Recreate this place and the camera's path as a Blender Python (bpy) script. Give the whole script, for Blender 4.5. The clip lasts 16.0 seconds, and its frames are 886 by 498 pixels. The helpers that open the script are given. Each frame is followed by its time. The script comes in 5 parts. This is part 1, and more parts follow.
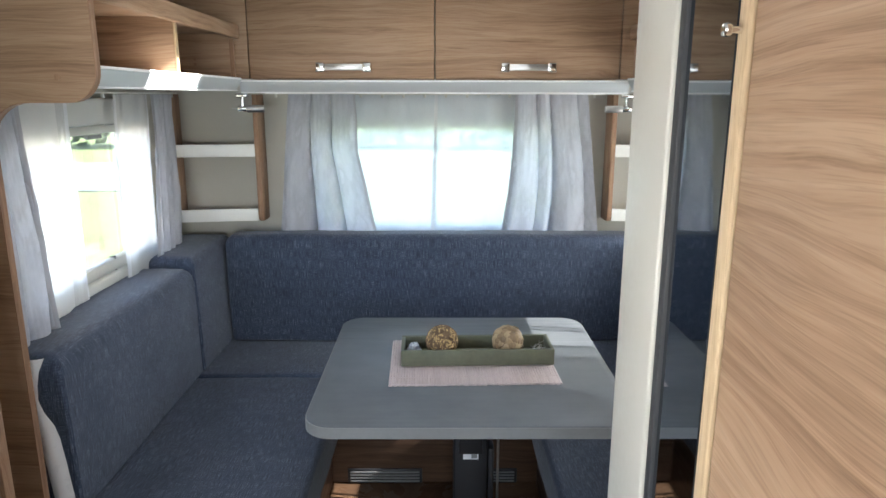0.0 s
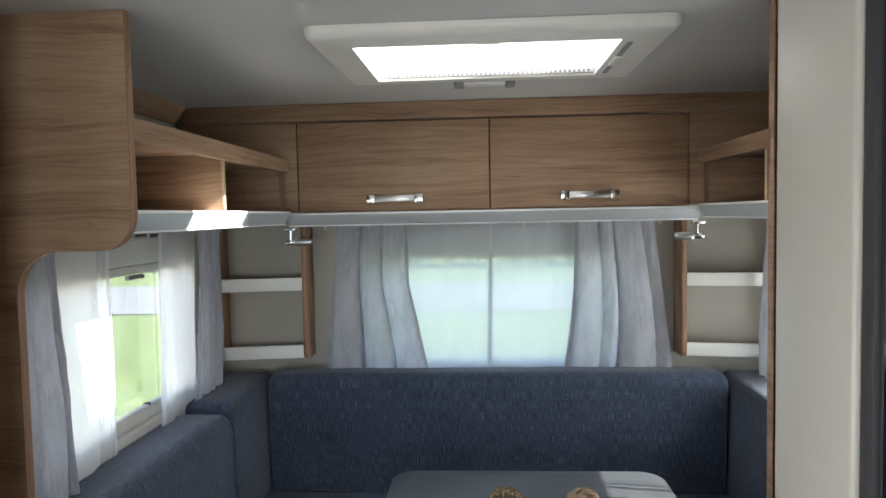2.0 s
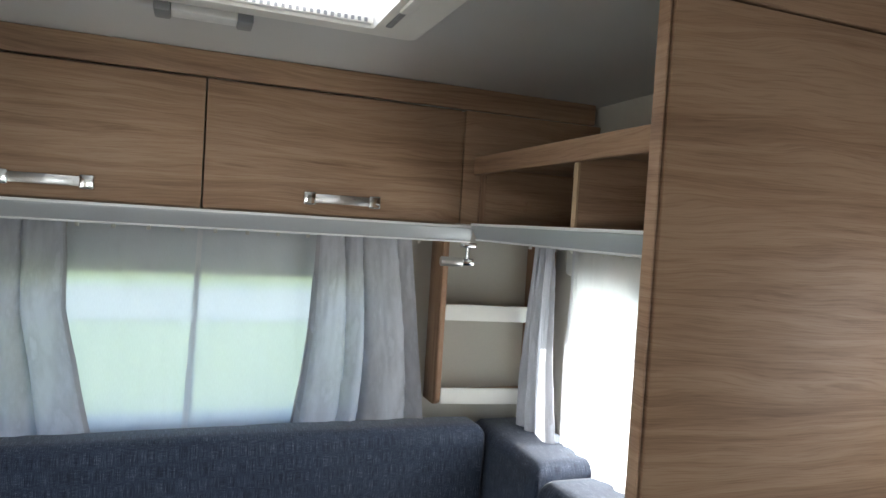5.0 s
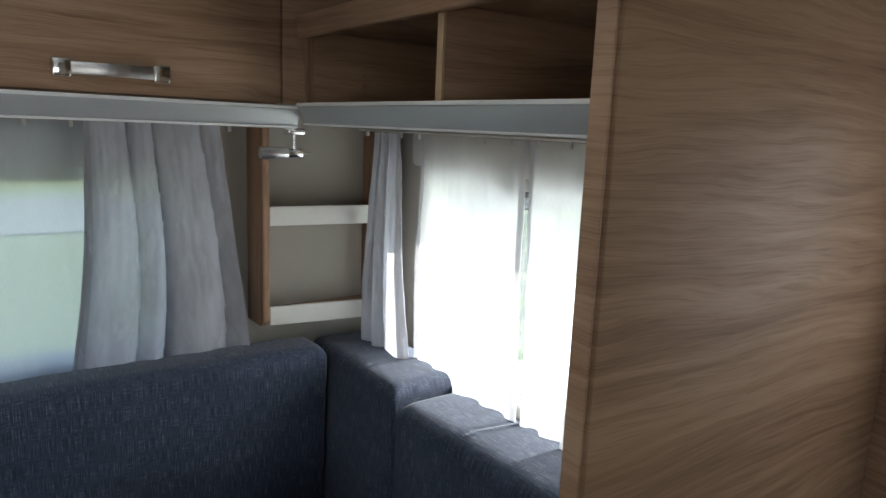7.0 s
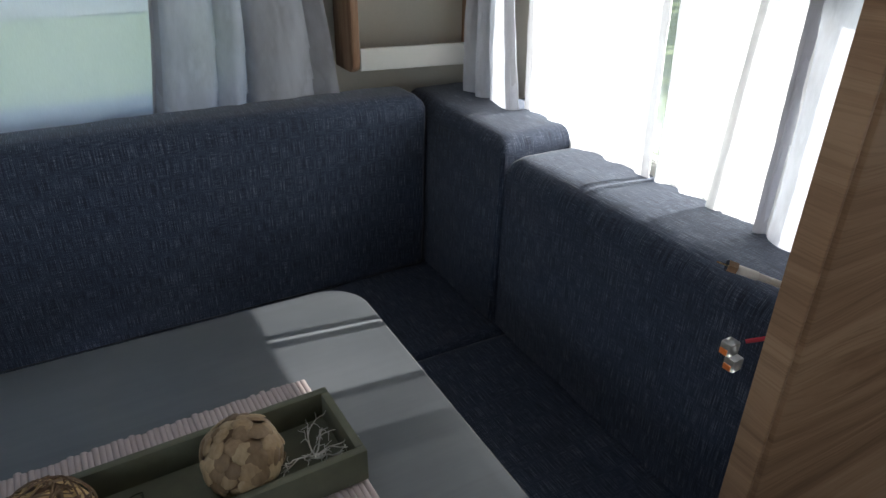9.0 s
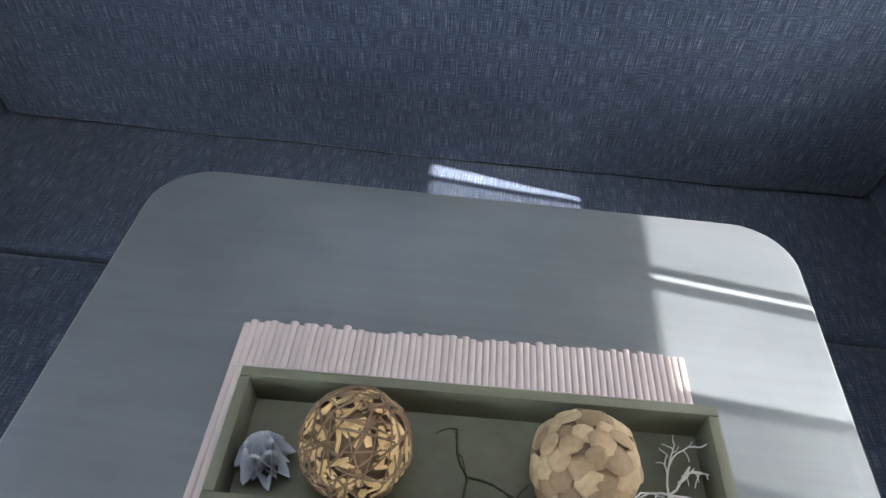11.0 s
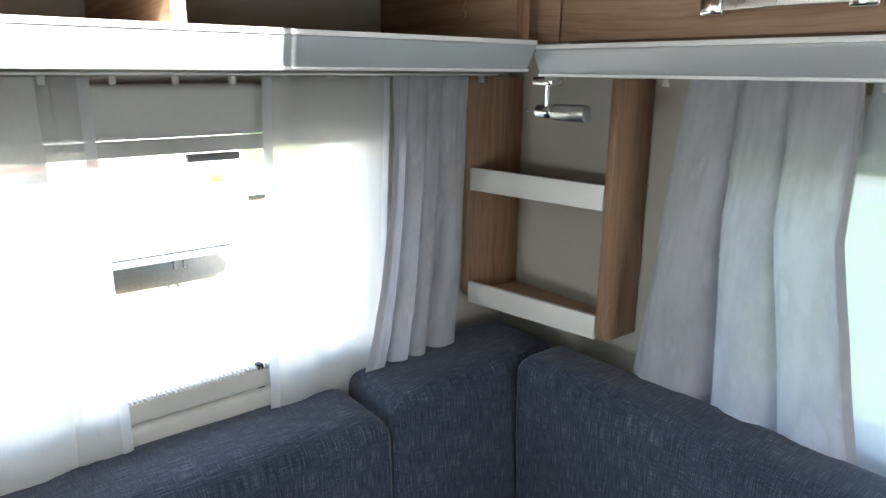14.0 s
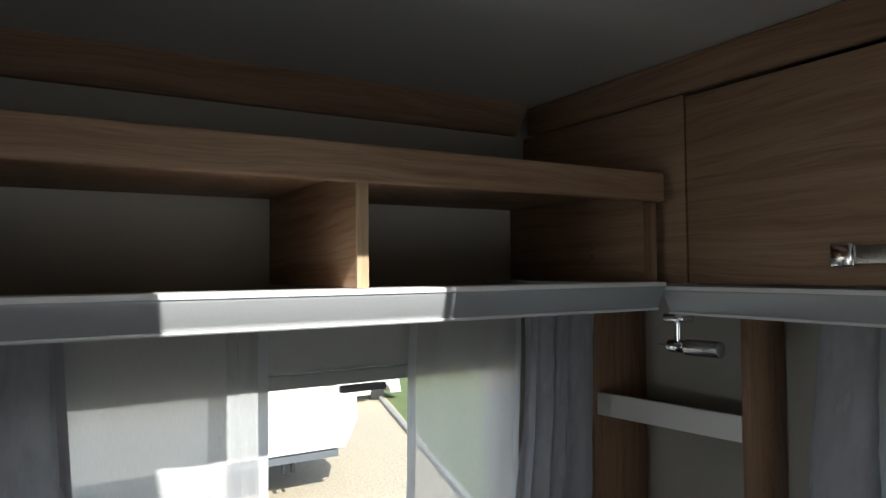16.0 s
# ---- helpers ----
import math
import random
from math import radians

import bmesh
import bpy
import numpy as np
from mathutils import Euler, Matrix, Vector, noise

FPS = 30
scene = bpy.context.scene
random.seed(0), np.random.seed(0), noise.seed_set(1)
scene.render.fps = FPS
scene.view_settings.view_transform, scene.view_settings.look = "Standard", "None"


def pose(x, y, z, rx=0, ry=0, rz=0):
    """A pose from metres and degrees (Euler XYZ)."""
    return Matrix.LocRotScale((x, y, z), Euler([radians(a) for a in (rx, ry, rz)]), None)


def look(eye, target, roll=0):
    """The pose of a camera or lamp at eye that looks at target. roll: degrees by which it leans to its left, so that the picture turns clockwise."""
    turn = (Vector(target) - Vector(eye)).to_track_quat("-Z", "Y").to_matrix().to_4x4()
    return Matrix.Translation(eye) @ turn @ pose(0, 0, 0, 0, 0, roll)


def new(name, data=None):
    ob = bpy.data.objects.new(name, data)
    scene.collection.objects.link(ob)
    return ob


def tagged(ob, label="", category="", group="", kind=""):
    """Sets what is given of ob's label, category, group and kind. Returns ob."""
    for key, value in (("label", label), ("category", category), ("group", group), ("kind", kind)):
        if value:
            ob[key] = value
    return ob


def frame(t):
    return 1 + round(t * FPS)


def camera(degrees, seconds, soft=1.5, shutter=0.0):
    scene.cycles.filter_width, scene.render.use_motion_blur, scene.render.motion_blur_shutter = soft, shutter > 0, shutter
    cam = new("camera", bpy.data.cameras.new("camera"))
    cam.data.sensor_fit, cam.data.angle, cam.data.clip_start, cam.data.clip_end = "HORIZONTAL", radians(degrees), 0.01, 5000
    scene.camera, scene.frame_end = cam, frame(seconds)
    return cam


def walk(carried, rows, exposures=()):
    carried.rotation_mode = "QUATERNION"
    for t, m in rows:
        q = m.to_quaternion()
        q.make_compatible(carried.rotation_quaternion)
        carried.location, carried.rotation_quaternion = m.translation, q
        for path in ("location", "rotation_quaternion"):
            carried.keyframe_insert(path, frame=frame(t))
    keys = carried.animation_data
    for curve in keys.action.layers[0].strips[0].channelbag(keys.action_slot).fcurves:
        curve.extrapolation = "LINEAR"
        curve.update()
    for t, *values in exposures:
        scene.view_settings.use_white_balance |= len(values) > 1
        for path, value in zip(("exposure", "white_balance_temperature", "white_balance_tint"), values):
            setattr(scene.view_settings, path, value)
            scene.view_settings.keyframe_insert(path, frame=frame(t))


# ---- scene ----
cam = camera(67.2, 16.0)
PATH = [
    (0, (0.018, 0.167, 1.485), (0.028, 2.116, 1.035), 0.1),
    (0.5, (0.011, 0.221, 1.513), (0.071, 2.188, 1.158), 0.3),
    (1, (-0.009, 0.258, 1.524), (0.098, 2.237, 1.26), 0.1),
    (1.5, (-0.024, 0.291, 1.528), (0.053, 2.281, 1.359), -0.5),
    (2, (-0.019, 0.357, 1.525), (-0.146, 2.351, 1.421), -1.1),
    (2.5, (0.012, 0.453, 1.544), (-0.377, 2.414, 1.514), -0.5),
    (3, (0.021, 0.546, 1.543), (-0.437, 2.493, 1.548), 0.3),
    (3.5, (0.006, 0.687, 1.55), (-0.238, 2.671, 1.581), 0.9),
    (4, (-0.025, 0.803, 1.543), (0.048, 2.802, 1.576), 1.4),
    (4.5, (-0.029, 0.882, 1.535), (0.395, 2.837, 1.519), 2.7),
    (7, (0.083, 1.285, 1.502), (1.26, 2.863, 1.148), 2.4),
    (7.5, (0.068, 1.321, 1.476), (1.279, 2.831, 0.972), 3.0),
    (8, (0.067, 1.346, 1.457), (1.262, 2.807, 0.794), 3.2),
    (8.5, (0.089, 1.396, 1.405), (1.16, 2.869, 0.579), 2.1),
    (9, (0.145, 1.458, 1.342), (1.009, 2.994, 0.398), 0.8),
    (11.5, (0.1, 1.863, 1.302), (-0.33, 3.133, -0.181), 0.3),
    (12, (0.098, 1.902, 1.334), (-0.754, 3.098, -0.023), -2.6),
    (12.5, (0.039, 1.875, 1.363), (-1.152, 3.036, 0.252), -0.6),
    (13, (0.036, 1.887, 1.428), (-1.328, 3.011, 0.492), -0.3),
    (13.5, (0.052, 1.877, 1.452), (-1.406, 3.055, 0.753), 0.7),
    (14, (0.048, 1.874, 1.5), (-1.451, 3.092, 0.98), 0.5),
    (14.5, (0.072, 1.843, 1.519), (-1.488, 3.052, 1.196), -0.3),
    (15, (0.07, 1.824, 1.538), (-1.527, 3.014, 1.355), -0.4),
    (15.5, (0.068, 1.809, 1.556), (-1.588, 2.929, 1.524), -0.7),
    (16, (0.064, 1.783, 1.568), (-1.656, 2.803, 1.631), -0.5),
]
walk(cam, [(t, look(eye, target, roll)) for t, eye, target, roll in PATH],
     [(0, 3.15, 6100, 10), (1, 2.65, 6100, 10), (2.5, 2.35, 6100, 10), (4, 2.2, 6100, 10), (4.5, 2.33, 6100, 10), (7, 1.65, 6100, 10), (8, 1.38, 6100, 10), (9, 1.48, 6100, 10), (11.3, 3.6, 6100, 10), (12, 4.25, 6100, 10), (12.5, 4.55, 6100, 10), (13, 4.6, 6100, 10), (13.5, 3.85, 6100, 10), (14, 2.75, 6100, 10), (14.5, 1.48, 6100, 10), (15, 0.95, 6100, 10), (16, 0.8, 6100, 10)])

# ---- world, sun and exposure ----
SUN_TO = Vector((0.385, -0.043, 0.283)).normalized()
world = bpy.data.worlds.new("world")
scene.world = world
world.use_nodes = True
wn, wl = world.node_tree.nodes, world.node_tree.links
sky = wn.new("ShaderNodeTexSky")
sky.sky_type = "NISHITA"
sky.sun_disc = False
sky.sun_elevation = math.asin(SUN_TO.z)
sky.sun_rotation = math.atan2(SUN_TO.x, SUN_TO.y)
sky.air_density, sky.dust_density = 1.0, 2.0
wn["Background"].inputs["Strength"].default_value = 0.15
wl.new(sky.outputs["Color"], wn["Background"].inputs["Color"])

sun_data = bpy.data.lights.new("sun", "SUN")
sun_data.energy, sun_data.angle, sun_data.color = 5.0, radians(0.53), (1.0, 0.95, 0.87)
sun = new("sun", sun_data)
sun.matrix_world = look(SUN_TO * 20, (0, 0, 0))


def area_fill(name, place, target, w, h, watts):
    """An area lamp that stands in for sky light or adds fill."""
    d = bpy.data.lights.new(name, "AREA")
    d.shape, d.size, d.size_y, d.energy, d.color = "RECTANGLE", w, h, watts, (0.93, 0.97, 1.0)
    new(name, d).matrix_world = look(place, target)


# Kitchen and front lamps are added fill in unseen, assumed window openings
area_fill("fill_in_kitchen_opening", (-1.16, 0.35, 1.2), (0, 0.35, 1.1), 0.9, 0.5, 1.5)
area_fill("fill_in_front_opening", (0, -2.44, 1.18), (0, 0, 1.0), 1.5, 0.65, 6.0)
area_fill("sky_in_side_window", (1.29, 2.3, 1.0), (0, 2.2, 0.85), 1.3, 0.62, 3.6)
# Fill lamp added to brighten the partition; no source is known there
area_fill("fill_by_entrance", (1.185, 1.32, 1.25), (0.3, 1.36, 1.2), 0.42, 0.6, 0.65)


# ---- mesh helpers ----
def thing(name, loc, label, category, group="", kind=""):
    ob = new(name)
    ob.location = loc
    ob.empty_display_size = 0.05
    return tagged(ob, label, category, group, kind)


def origin_of(ob):
    v = Vector(ob.location)
    while ob.parent:
        ob = ob.parent
        v += Vector(ob.location)
    return v


def mesh_from(name, bm, material, shift=Vector((0, 0, 0)), smooth=True):
    me = bpy.data.meshes.new(name)
    bmesh.ops.recalc_face_normals(bm, faces=bm.faces)
    bmesh.ops.translate(bm, verts=bm.verts, vec=-shift)
    bm.to_mesh(me)
    bm.free()
    for m in material if isinstance(material, (list, tuple)) else [material]:
        me.materials.append(m)
    if smooth:
        me.polygons.foreach_set("use_smooth", [True] * len(me.polygons))
        me.set_sharp_from_angle(angle=radians(38))
    return me


def part(name, bm, material, parent, label=""):
    """Links a bmesh, given in world coordinates, as one mesh under a thing or a part."""
    ob = new(name, mesh_from(name, bm, material, origin_of(parent)))
    ob.parent = parent
    if label:
        ob["label"] = label
    return ob


def structure(name, bm, material, label, category):
    ob = new(name, mesh_from(name, bm, material))
    return tagged(ob, label, category, kind="structure")


def single(name, bm, material, loc, label, category, group=""):
    """A thing that is one mesh."""
    ob = new(name, mesh_from(name, bm, material, Vector(loc)))
    ob.location = loc
    return tagged(ob, label, category, group)


def box(x0, x1, y0, y1, z0, z1, bevel=0.0, segs=2, bm=None):
    bm = bm or bmesh.new()
    made = bmesh.ops.create_cube(bm, size=1)["verts"]
    for v in made:
        v.co = Vector((x0 if v.co.x < 0 else x1, y0 if v.co.y < 0 else y1, z0 if v.co.z < 0 else z1))
    if bevel:
        edges = list({e for v in made for e in v.link_edges})
        bmesh.ops.bevel(bm, geom=edges, offset=bevel, segments=segs, profile=0.5, affect="EDGES")
    return bm


def cyl(p, q, r, r2=None, n=20, bm=None, bevel=0.0):
    """A capped cylinder or cone from p to q."""
    bm = bm or bmesh.new()
    p, q = Vector(p), Vector(q)
    d = q - p
    m = Matrix.Translation((p + q) / 2) @ d.to_track_quat("Z", "Y").to_matrix().to_4x4()
    made = bmesh.ops.create_cone(bm, cap_ends=True, segments=n, radius1=r, radius2=r if r2 is None else r2, depth=d.length, matrix=m)["verts"]
    if bevel:
        caps = [f for f in {f for v in made for f in v.link_faces} if len(f.verts) > 4]
        bmesh.ops.bevel(bm, geom=list({e for f in caps for e in f.edges}), offset=bevel, segments=2, profile=0.5, affect="EDGES")
    return bm


def tube(points, r, n=8, bm=None, taper=None):
    """A round tube along points."""
    bm = bm or bmesh.new()
    pts = [Vector(p) for p in points]
    rings = []
    for i, p in enumerate(pts):
        d = (pts[min(i + 1, len(pts) - 1)] - pts[max(i - 1, 0)]).normalized()
        a = d.orthogonal().normalized()
        b = d.cross(a)
        rr = r if taper is None else r + (taper - r) * i / (len(pts) - 1)
        ring = []
        for k in range(n):
            ang = 2 * math.pi * k / n
            ring.append(bm.verts.new(p + rr * (a * math.cos(ang) + b * math.sin(ang))))
        if rings:
            # keep rings aligned
            prev = rings[-1]
            best = min(range(n), key=lambda s: sum((ring[(k + s) % n].co - prev[k].co).length for k in range(n)))
            ring = ring[best:] + ring[:best]
            for k in range(n):
                bm.faces.new((prev[k], prev[(k + 1) % n], ring[(k + 1) % n], ring[k]))
        rings.append(ring)
    bm.faces.new(rings[0][::-1])
    bm.faces.new(rings[-1])
    return bm


def prism(outline, axis, a, b, bevel=0.0):
    """Extrudes a 2D outline along an axis from a to b. axis x: outline (y, z); y: (x, z); z: (x, y)."""
    bm = bmesh.new()

    def at(u, v, w):
        return {"x": (w, u, v), "y": (u, w, v), "z": (u, v, w)}[axis]

    lo = [bm.verts.new(at(u, v, a)) for u, v in outline]
    hi = [bm.verts.new(at(u, v, b)) for u, v in outline]
    n = len(outline)
    bm.faces.new(lo)
    bm.faces.new(hi[::-1])
    for i in range(n):
        bm.faces.new((lo[i], hi[i], hi[(i + 1) % n], lo[(i + 1) % n]))
    bmesh.ops.recalc_face_normals(bm, faces=bm.faces)
    if bevel:
        caps = [f for f in bm.faces if len(f.verts) == n]
        edges = list({e for f in caps for e in f.edges})
        bmesh.ops.bevel(bm, geom=edges, offset=bevel, segments=2, profile=0.5, affect="EDGES")
    return bm


def arc(cx, cy, r, a0, a1, n=8):
    return [(cx + r * math.cos(radians(a0 + (a1 - a0) * i / n)), cy + r * math.sin(radians(a0 + (a1 - a0) * i / n))) for i in range(n + 1)]


def rounded_rect(x0, x1, y0, y1, r, n=8):
    return (arc(x1 - r, y1 - r, r, 0, 90, n) + arc(x0 + r, y1 - r, r, 90, 180, n)
            + arc(x0 + r, y0 + r, r, 180, 270, n) + arc(x1 - r, y0 + r, r, 270, 360, n))


def ring_prism(outer, inner, axis, a, b):
    """A frame between two outlines with the same number of points."""
    bm = bmesh.new()

    def at(u, v, w):
        return {"x": (w, u, v), "y": (u, w, v), "z": (u, v, w)}[axis]

    n = len(outer)
    rows = [[bm.verts.new(at(u, v, w)) for u, v in line] for line, w in ((outer, a), (outer, b), (inner, b), (inner, a))]
    for k in range(4):
        r0, r1 = rows[k], rows[(k + 1) % 4]
        for i in range(n):
            bm.faces.new((r0[i], r0[(i + 1) % n], r1[(i + 1) % n], r1[i]))
    bmesh.ops.recalc_face_normals(bm, faces=bm.faces)
    return bm


# ---- materials ----
def material(name, rough=0.5, metal=0.0, base=(0.5, 0.5, 0.5)):
    m = bpy.data.materials.new(name)
    m.use_nodes = True
    b = m.node_tree.nodes["Principled BSDF"]
    b.inputs["Roughness"].default_value = rough
    b.inputs["Metallic"].default_value = metal
    b.inputs["Base Color"].default_value = (*base, 1)
    return m, m.node_tree.nodes, m.node_tree.links, b


def noise_node(n, l, scale3, scale=1.0, detail=4.0, rough=0.5, vec=None):
    """Noise on world position, stretched by scale3."""
    if vec is None:
        vec = n.new("ShaderNodeNewGeometry").outputs["Position"]
    mp = n.new("ShaderNodeMapping")
    mp.inputs["Scale"].default_value = scale3
    l.new(vec, mp.inputs["Vector"])
    t = n.new("ShaderNodeTexNoise")
    t.inputs["Scale"].default_value = scale
    t.inputs["Detail"].default_value = detail
    t.inputs["Roughness"].default_value = rough
    l.new(mp.outputs["Vector"], t.inputs["Vector"])
    return t.outputs["Fac"]


def ramp(n, l, fac, stops):
    r = n.new("ShaderNodeValToRGB")
    r.color_ramp.elements.remove(r.color_ramp.elements[1])
    for i, (p, c) in enumerate(stops):
        e = r.color_ramp.elements[0] if i == 0 else r.color_ramp.elements.new(p)
        e.position, e.color = p, (*c, 1)
    l.new(fac, r.inputs["Fac"])
    return r.outputs["Color"]


def math_node(n, l, op, a, b):
    m = n.new("ShaderNodeMath")
    m.operation = op
    for i, v in enumerate((a, b)):
        if isinstance(v, (int, float)):
            m.inputs[i].default_value = v
        else:
            l.new(v, m.inputs[i])
    return m.outputs[0]


def mix_col(n, l, fac, a, b, blend="MIX"):
    m = n.new("ShaderNodeMix")
    m.data_type, m.blend_type = "RGBA", blend
    for i, v in ((0, fac), (6, a), (7, b)):
        if isinstance(v, (int, float)):
            m.inputs[i].default_value = v
        elif isinstance(v, tuple):
            m.inputs[i].default_value = (*v, 1)
        else:
            l.new(v, m.inputs[i])
    return m.outputs[2]


def bump(n, l, b, height, strength, dist):
    k = n.new("ShaderNodeBump")
    k.inputs["Strength"].default_value = strength
    k.inputs["Distance"].default_value = dist
    l.new(height, k.inputs["Height"])
    l.new(k.outputs["Normal"], b.inputs["Normal"])


def wood_material(name, light, mid, dark, along="h", rough=0.5):
    """Laminate with walnut grain; the grain runs level (h) or upright (v)."""
    m, n, l, b = material(name, rough)
    warp = noise_node(n, l, (1.1, 1.1, 5.0) if along == "h" else (5, 5, 1.1), 1.0, 3)
    pos = n.new("ShaderNodeNewGeometry").outputs["Position"]
    add = n.new("ShaderNodeVectorMath")
    add.operation = "MULTIPLY_ADD"
    comb = n.new("ShaderNodeCombineXYZ")
    l.new(warp, comb.inputs["Z" if along == "h" else "X"])
    if along != "h":
        l.new(warp, comb.inputs["Y"])
    l.new(comb.outputs[0], add.inputs[0])
    add.inputs[1].default_value = (0.14, 0.14, 0.14)
    l.new(pos, add.inputs[2])
    s_band = (1.0, 1.0, 17.0) if along == "h" else (17.0, 17.0, 1.0)
    s_line = (3.2, 3.2, 95.0) if along == "h" else (95.0, 95.0, 3.2)
    s_mark = (2.2, 2.2, 42.0) if along == "h" else (42.0, 42.0, 2.2)
    s_pore = (14.0, 14.0, 560.0) if along == "h" else (560.0, 560.0, 14.0)
    band = noise_node(n, l, s_band, 1.0, 5, 0.6, add.outputs[0])
    line = noise_node(n, l, s_line, 1.0, 5, 0.65, add.outputs[0])
    mark = noise_node(n, l, s_mark, 1.0, 6, 0.7, add.outputs[0])
    pore = noise_node(n, l, s_pore, 1.0, 2, 0.5, add.outputs[0])
    f = math_node(n, l, "ADD", math_node(n, l, "MULTIPLY", band, 0.6), math_node(n, l, "MULTIPLY", line, 0.4))
    col = ramp(n, l, f, [(0.34, dark), (0.47, mid), (0.58, light), (0.7, mid)])
    pr = ramp(n, l, pore, [(0.36, (0.72, 0.7, 0.68)), (0.5, (1, 1, 1))])
    # short dark strokes of the print
    col = mix_col(n, l, 0.8, col, ramp(n, l, mark, [(0.30, (0.62, 0.57, 0.53)), (0.42, (1, 1, 1)), (0.62, (1, 1, 1)), (0.72, (0.84, 0.81, 0.78))]), "MULTIPLY")
    col = mix_col(n, l, 0.5, col, pr, "MULTIPLY")
    l.new(col, b.inputs["Base Color"])
    rr = ramp(n, l, line, [(0.3, (rough + 0.1,) * 3), (0.7, (rough - 0.08,) * 3)])
    l.new(rr, b.inputs["Roughness"])
    bump(n, l, b, line, 0.12, 0.001)
    b.inputs["Specular IOR Level"].default_value = 0.2
    return m


WOOD = wood_material("wood_laminate", (0.40, 0.267, 0.169), (0.325, 0.205, 0.125), (0.205, 0.124, 0.074))
WOOD_V = wood_material("wood_laminate_upright", (0.36, 0.225, 0.14), (0.29, 0.172, 0.105), (0.19, 0.108, 0.064), "v")
WOOD_DARK = wood_material("dark_floor_laminate", (0.16, 0.095, 0.055), (0.11, 0.063, 0.037), (0.06, 0.034, 0.02), "h", 0.25)
# Dark brown laminate, darkened further to stand in for shade under the table
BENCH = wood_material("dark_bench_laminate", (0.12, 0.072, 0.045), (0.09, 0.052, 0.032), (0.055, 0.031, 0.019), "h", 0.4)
EDGE = wood_material("wood_edge_band", (0.52, 0.39, 0.24), (0.46, 0.33, 0.2), (0.36, 0.25, 0.15), "v")


def plain(name, base, rough, vary=0.06, scale=30.0, metal=0.0, bump_s=0.0, coarse=2.5):
    """Painted, moulded or coated surface: fine grain and faint large-scale unevenness."""
    m, n, l, b = material(name, rough, metal, base)
    fine = noise_node(n, l, (1, 1, 1), scale, 5)
    big = noise_node(n, l, (1, 1, 1), coarse, 3)
    f = math_node(n, l, "ADD", math_node(n, l, "MULTIPLY", fine, 0.45), math_node(n, l, "MULTIPLY", big, 0.55))
    lo = tuple(c * (1 - vary) for c in base)
    hi = tuple(min(1, c * (1 + vary)) for c in base)
    l.new(ramp(n, l, f, [(0.3, lo), (0.7, hi)]), b.inputs["Base Color"])
    l.new(ramp(n, l, fine, [(0.3, (max(0.02, rough - 0.06),) * 3), (0.7, (min(1, rough + 0.06),) * 3)]), b.inputs["Roughness"])
    if bump_s:
        bump(n, l, b, fine, bump_s, 0.001)
    return m


CREAM = plain("cream_vinyl_wall", (0.50, 0.475, 0.41), 0.6, 0.05, 220, bump_s=0.15)
CREAM_PAINT = plain("cream_lacquer", (0.46, 0.44, 0.385), 0.4, 0.03, 90)
CEILING = plain("ceiling_vinyl", (0.60, 0.59, 0.56), 0.6, 0.04, 260, bump_s=0.12)
WHITE = plain("white_plastic", (0.78, 0.77, 0.73), 0.35, 0.03, 60)
WHITE_BAND = plain("white_shelf_edge", (0.74, 0.73, 0.68), 0.4, 0.03, 60)
HATCH = plain("hatch_plastic", (0.74, 0.72, 0.66), 0.35, 0.03, 60)
ALU = plain("brushed_aluminium_profile", (0.41, 0.425, 0.425), 0.36, 0.06, 300, metal=0.25)
ALU_LIP = plain("white_profile_lip", (0.80, 0.80, 0.78), 0.4, 0.03, 80)
CHROME = plain("chrome", (0.82, 0.82, 0.80), 0.12, 0.03, 60, metal=1.0)
STEEL = plain("satin_steel", (0.52, 0.51, 0.49), 0.32, 0.06, 400, metal=1.0)
BRASS = plain("brass", (0.75, 0.6, 0.36), 0.25, 0.05, 200, metal=1.0)
BLACK = plain("black_plastic", (0.018, 0.018, 0.02), 0.45, 0.15, 120)
RUBBER = plain("black_rubber_seal", (0.03, 0.03, 0.032), 0.6, 0.15, 120)
GREY_PLASTIC = plain("grey_plastic", (0.22, 0.22, 0.22), 0.45, 0.08, 100)
PAPER = plain("white_coated_paper", (0.80, 0.80, 0.82), 0.3, 0.03, 40)
TRAY_PAINT = plain("olive_painted_wood", (0.115, 0.118, 0.078), 0.6, 0.22, 70, bump_s=0.25, coarse=12)
RED_WIRE = plain("red_wire", (0.5, 0.03, 0.06), 0.4, 0.1, 200)
ORANGE = plain("orange_plastic", (0.75, 0.2, 0.04), 0.35, 0.1, 200)
WHITE_CABLE = plain("white_cable", (0.72, 0.72, 0.7), 0.4, 0.05, 200)
TWIG_WHITE = plain("white_coral_twig", (0.72, 0.71, 0.66), 0.7, 0.1, 300)
TWIG_DARK = plain("dark_green_twig", (0.035, 0.045, 0.022), 0.7, 0.2, 300)
ROSE = plain("grey_blue_petal", (0.58, 0.61, 0.66), 0.55, 0.15, 150)
STRAW = plain("straw_strand", (0.50, 0.34, 0.15), 0.6, 0.35, 60, coarse=40)
STRAW_DARK = plain("brown_fibre", (0.16, 0.10, 0.055), 0.7, 0.3, 60, coarse=40)
LEAF_DRY = plain("dry_leaf", (0.42, 0.29, 0.155), 0.6, 0.4, 70, coarse=38)
SHUTTER = plain("blind_cassette_plastic", (0.56, 0.56, 0.52), 0.45, 0.04, 90)


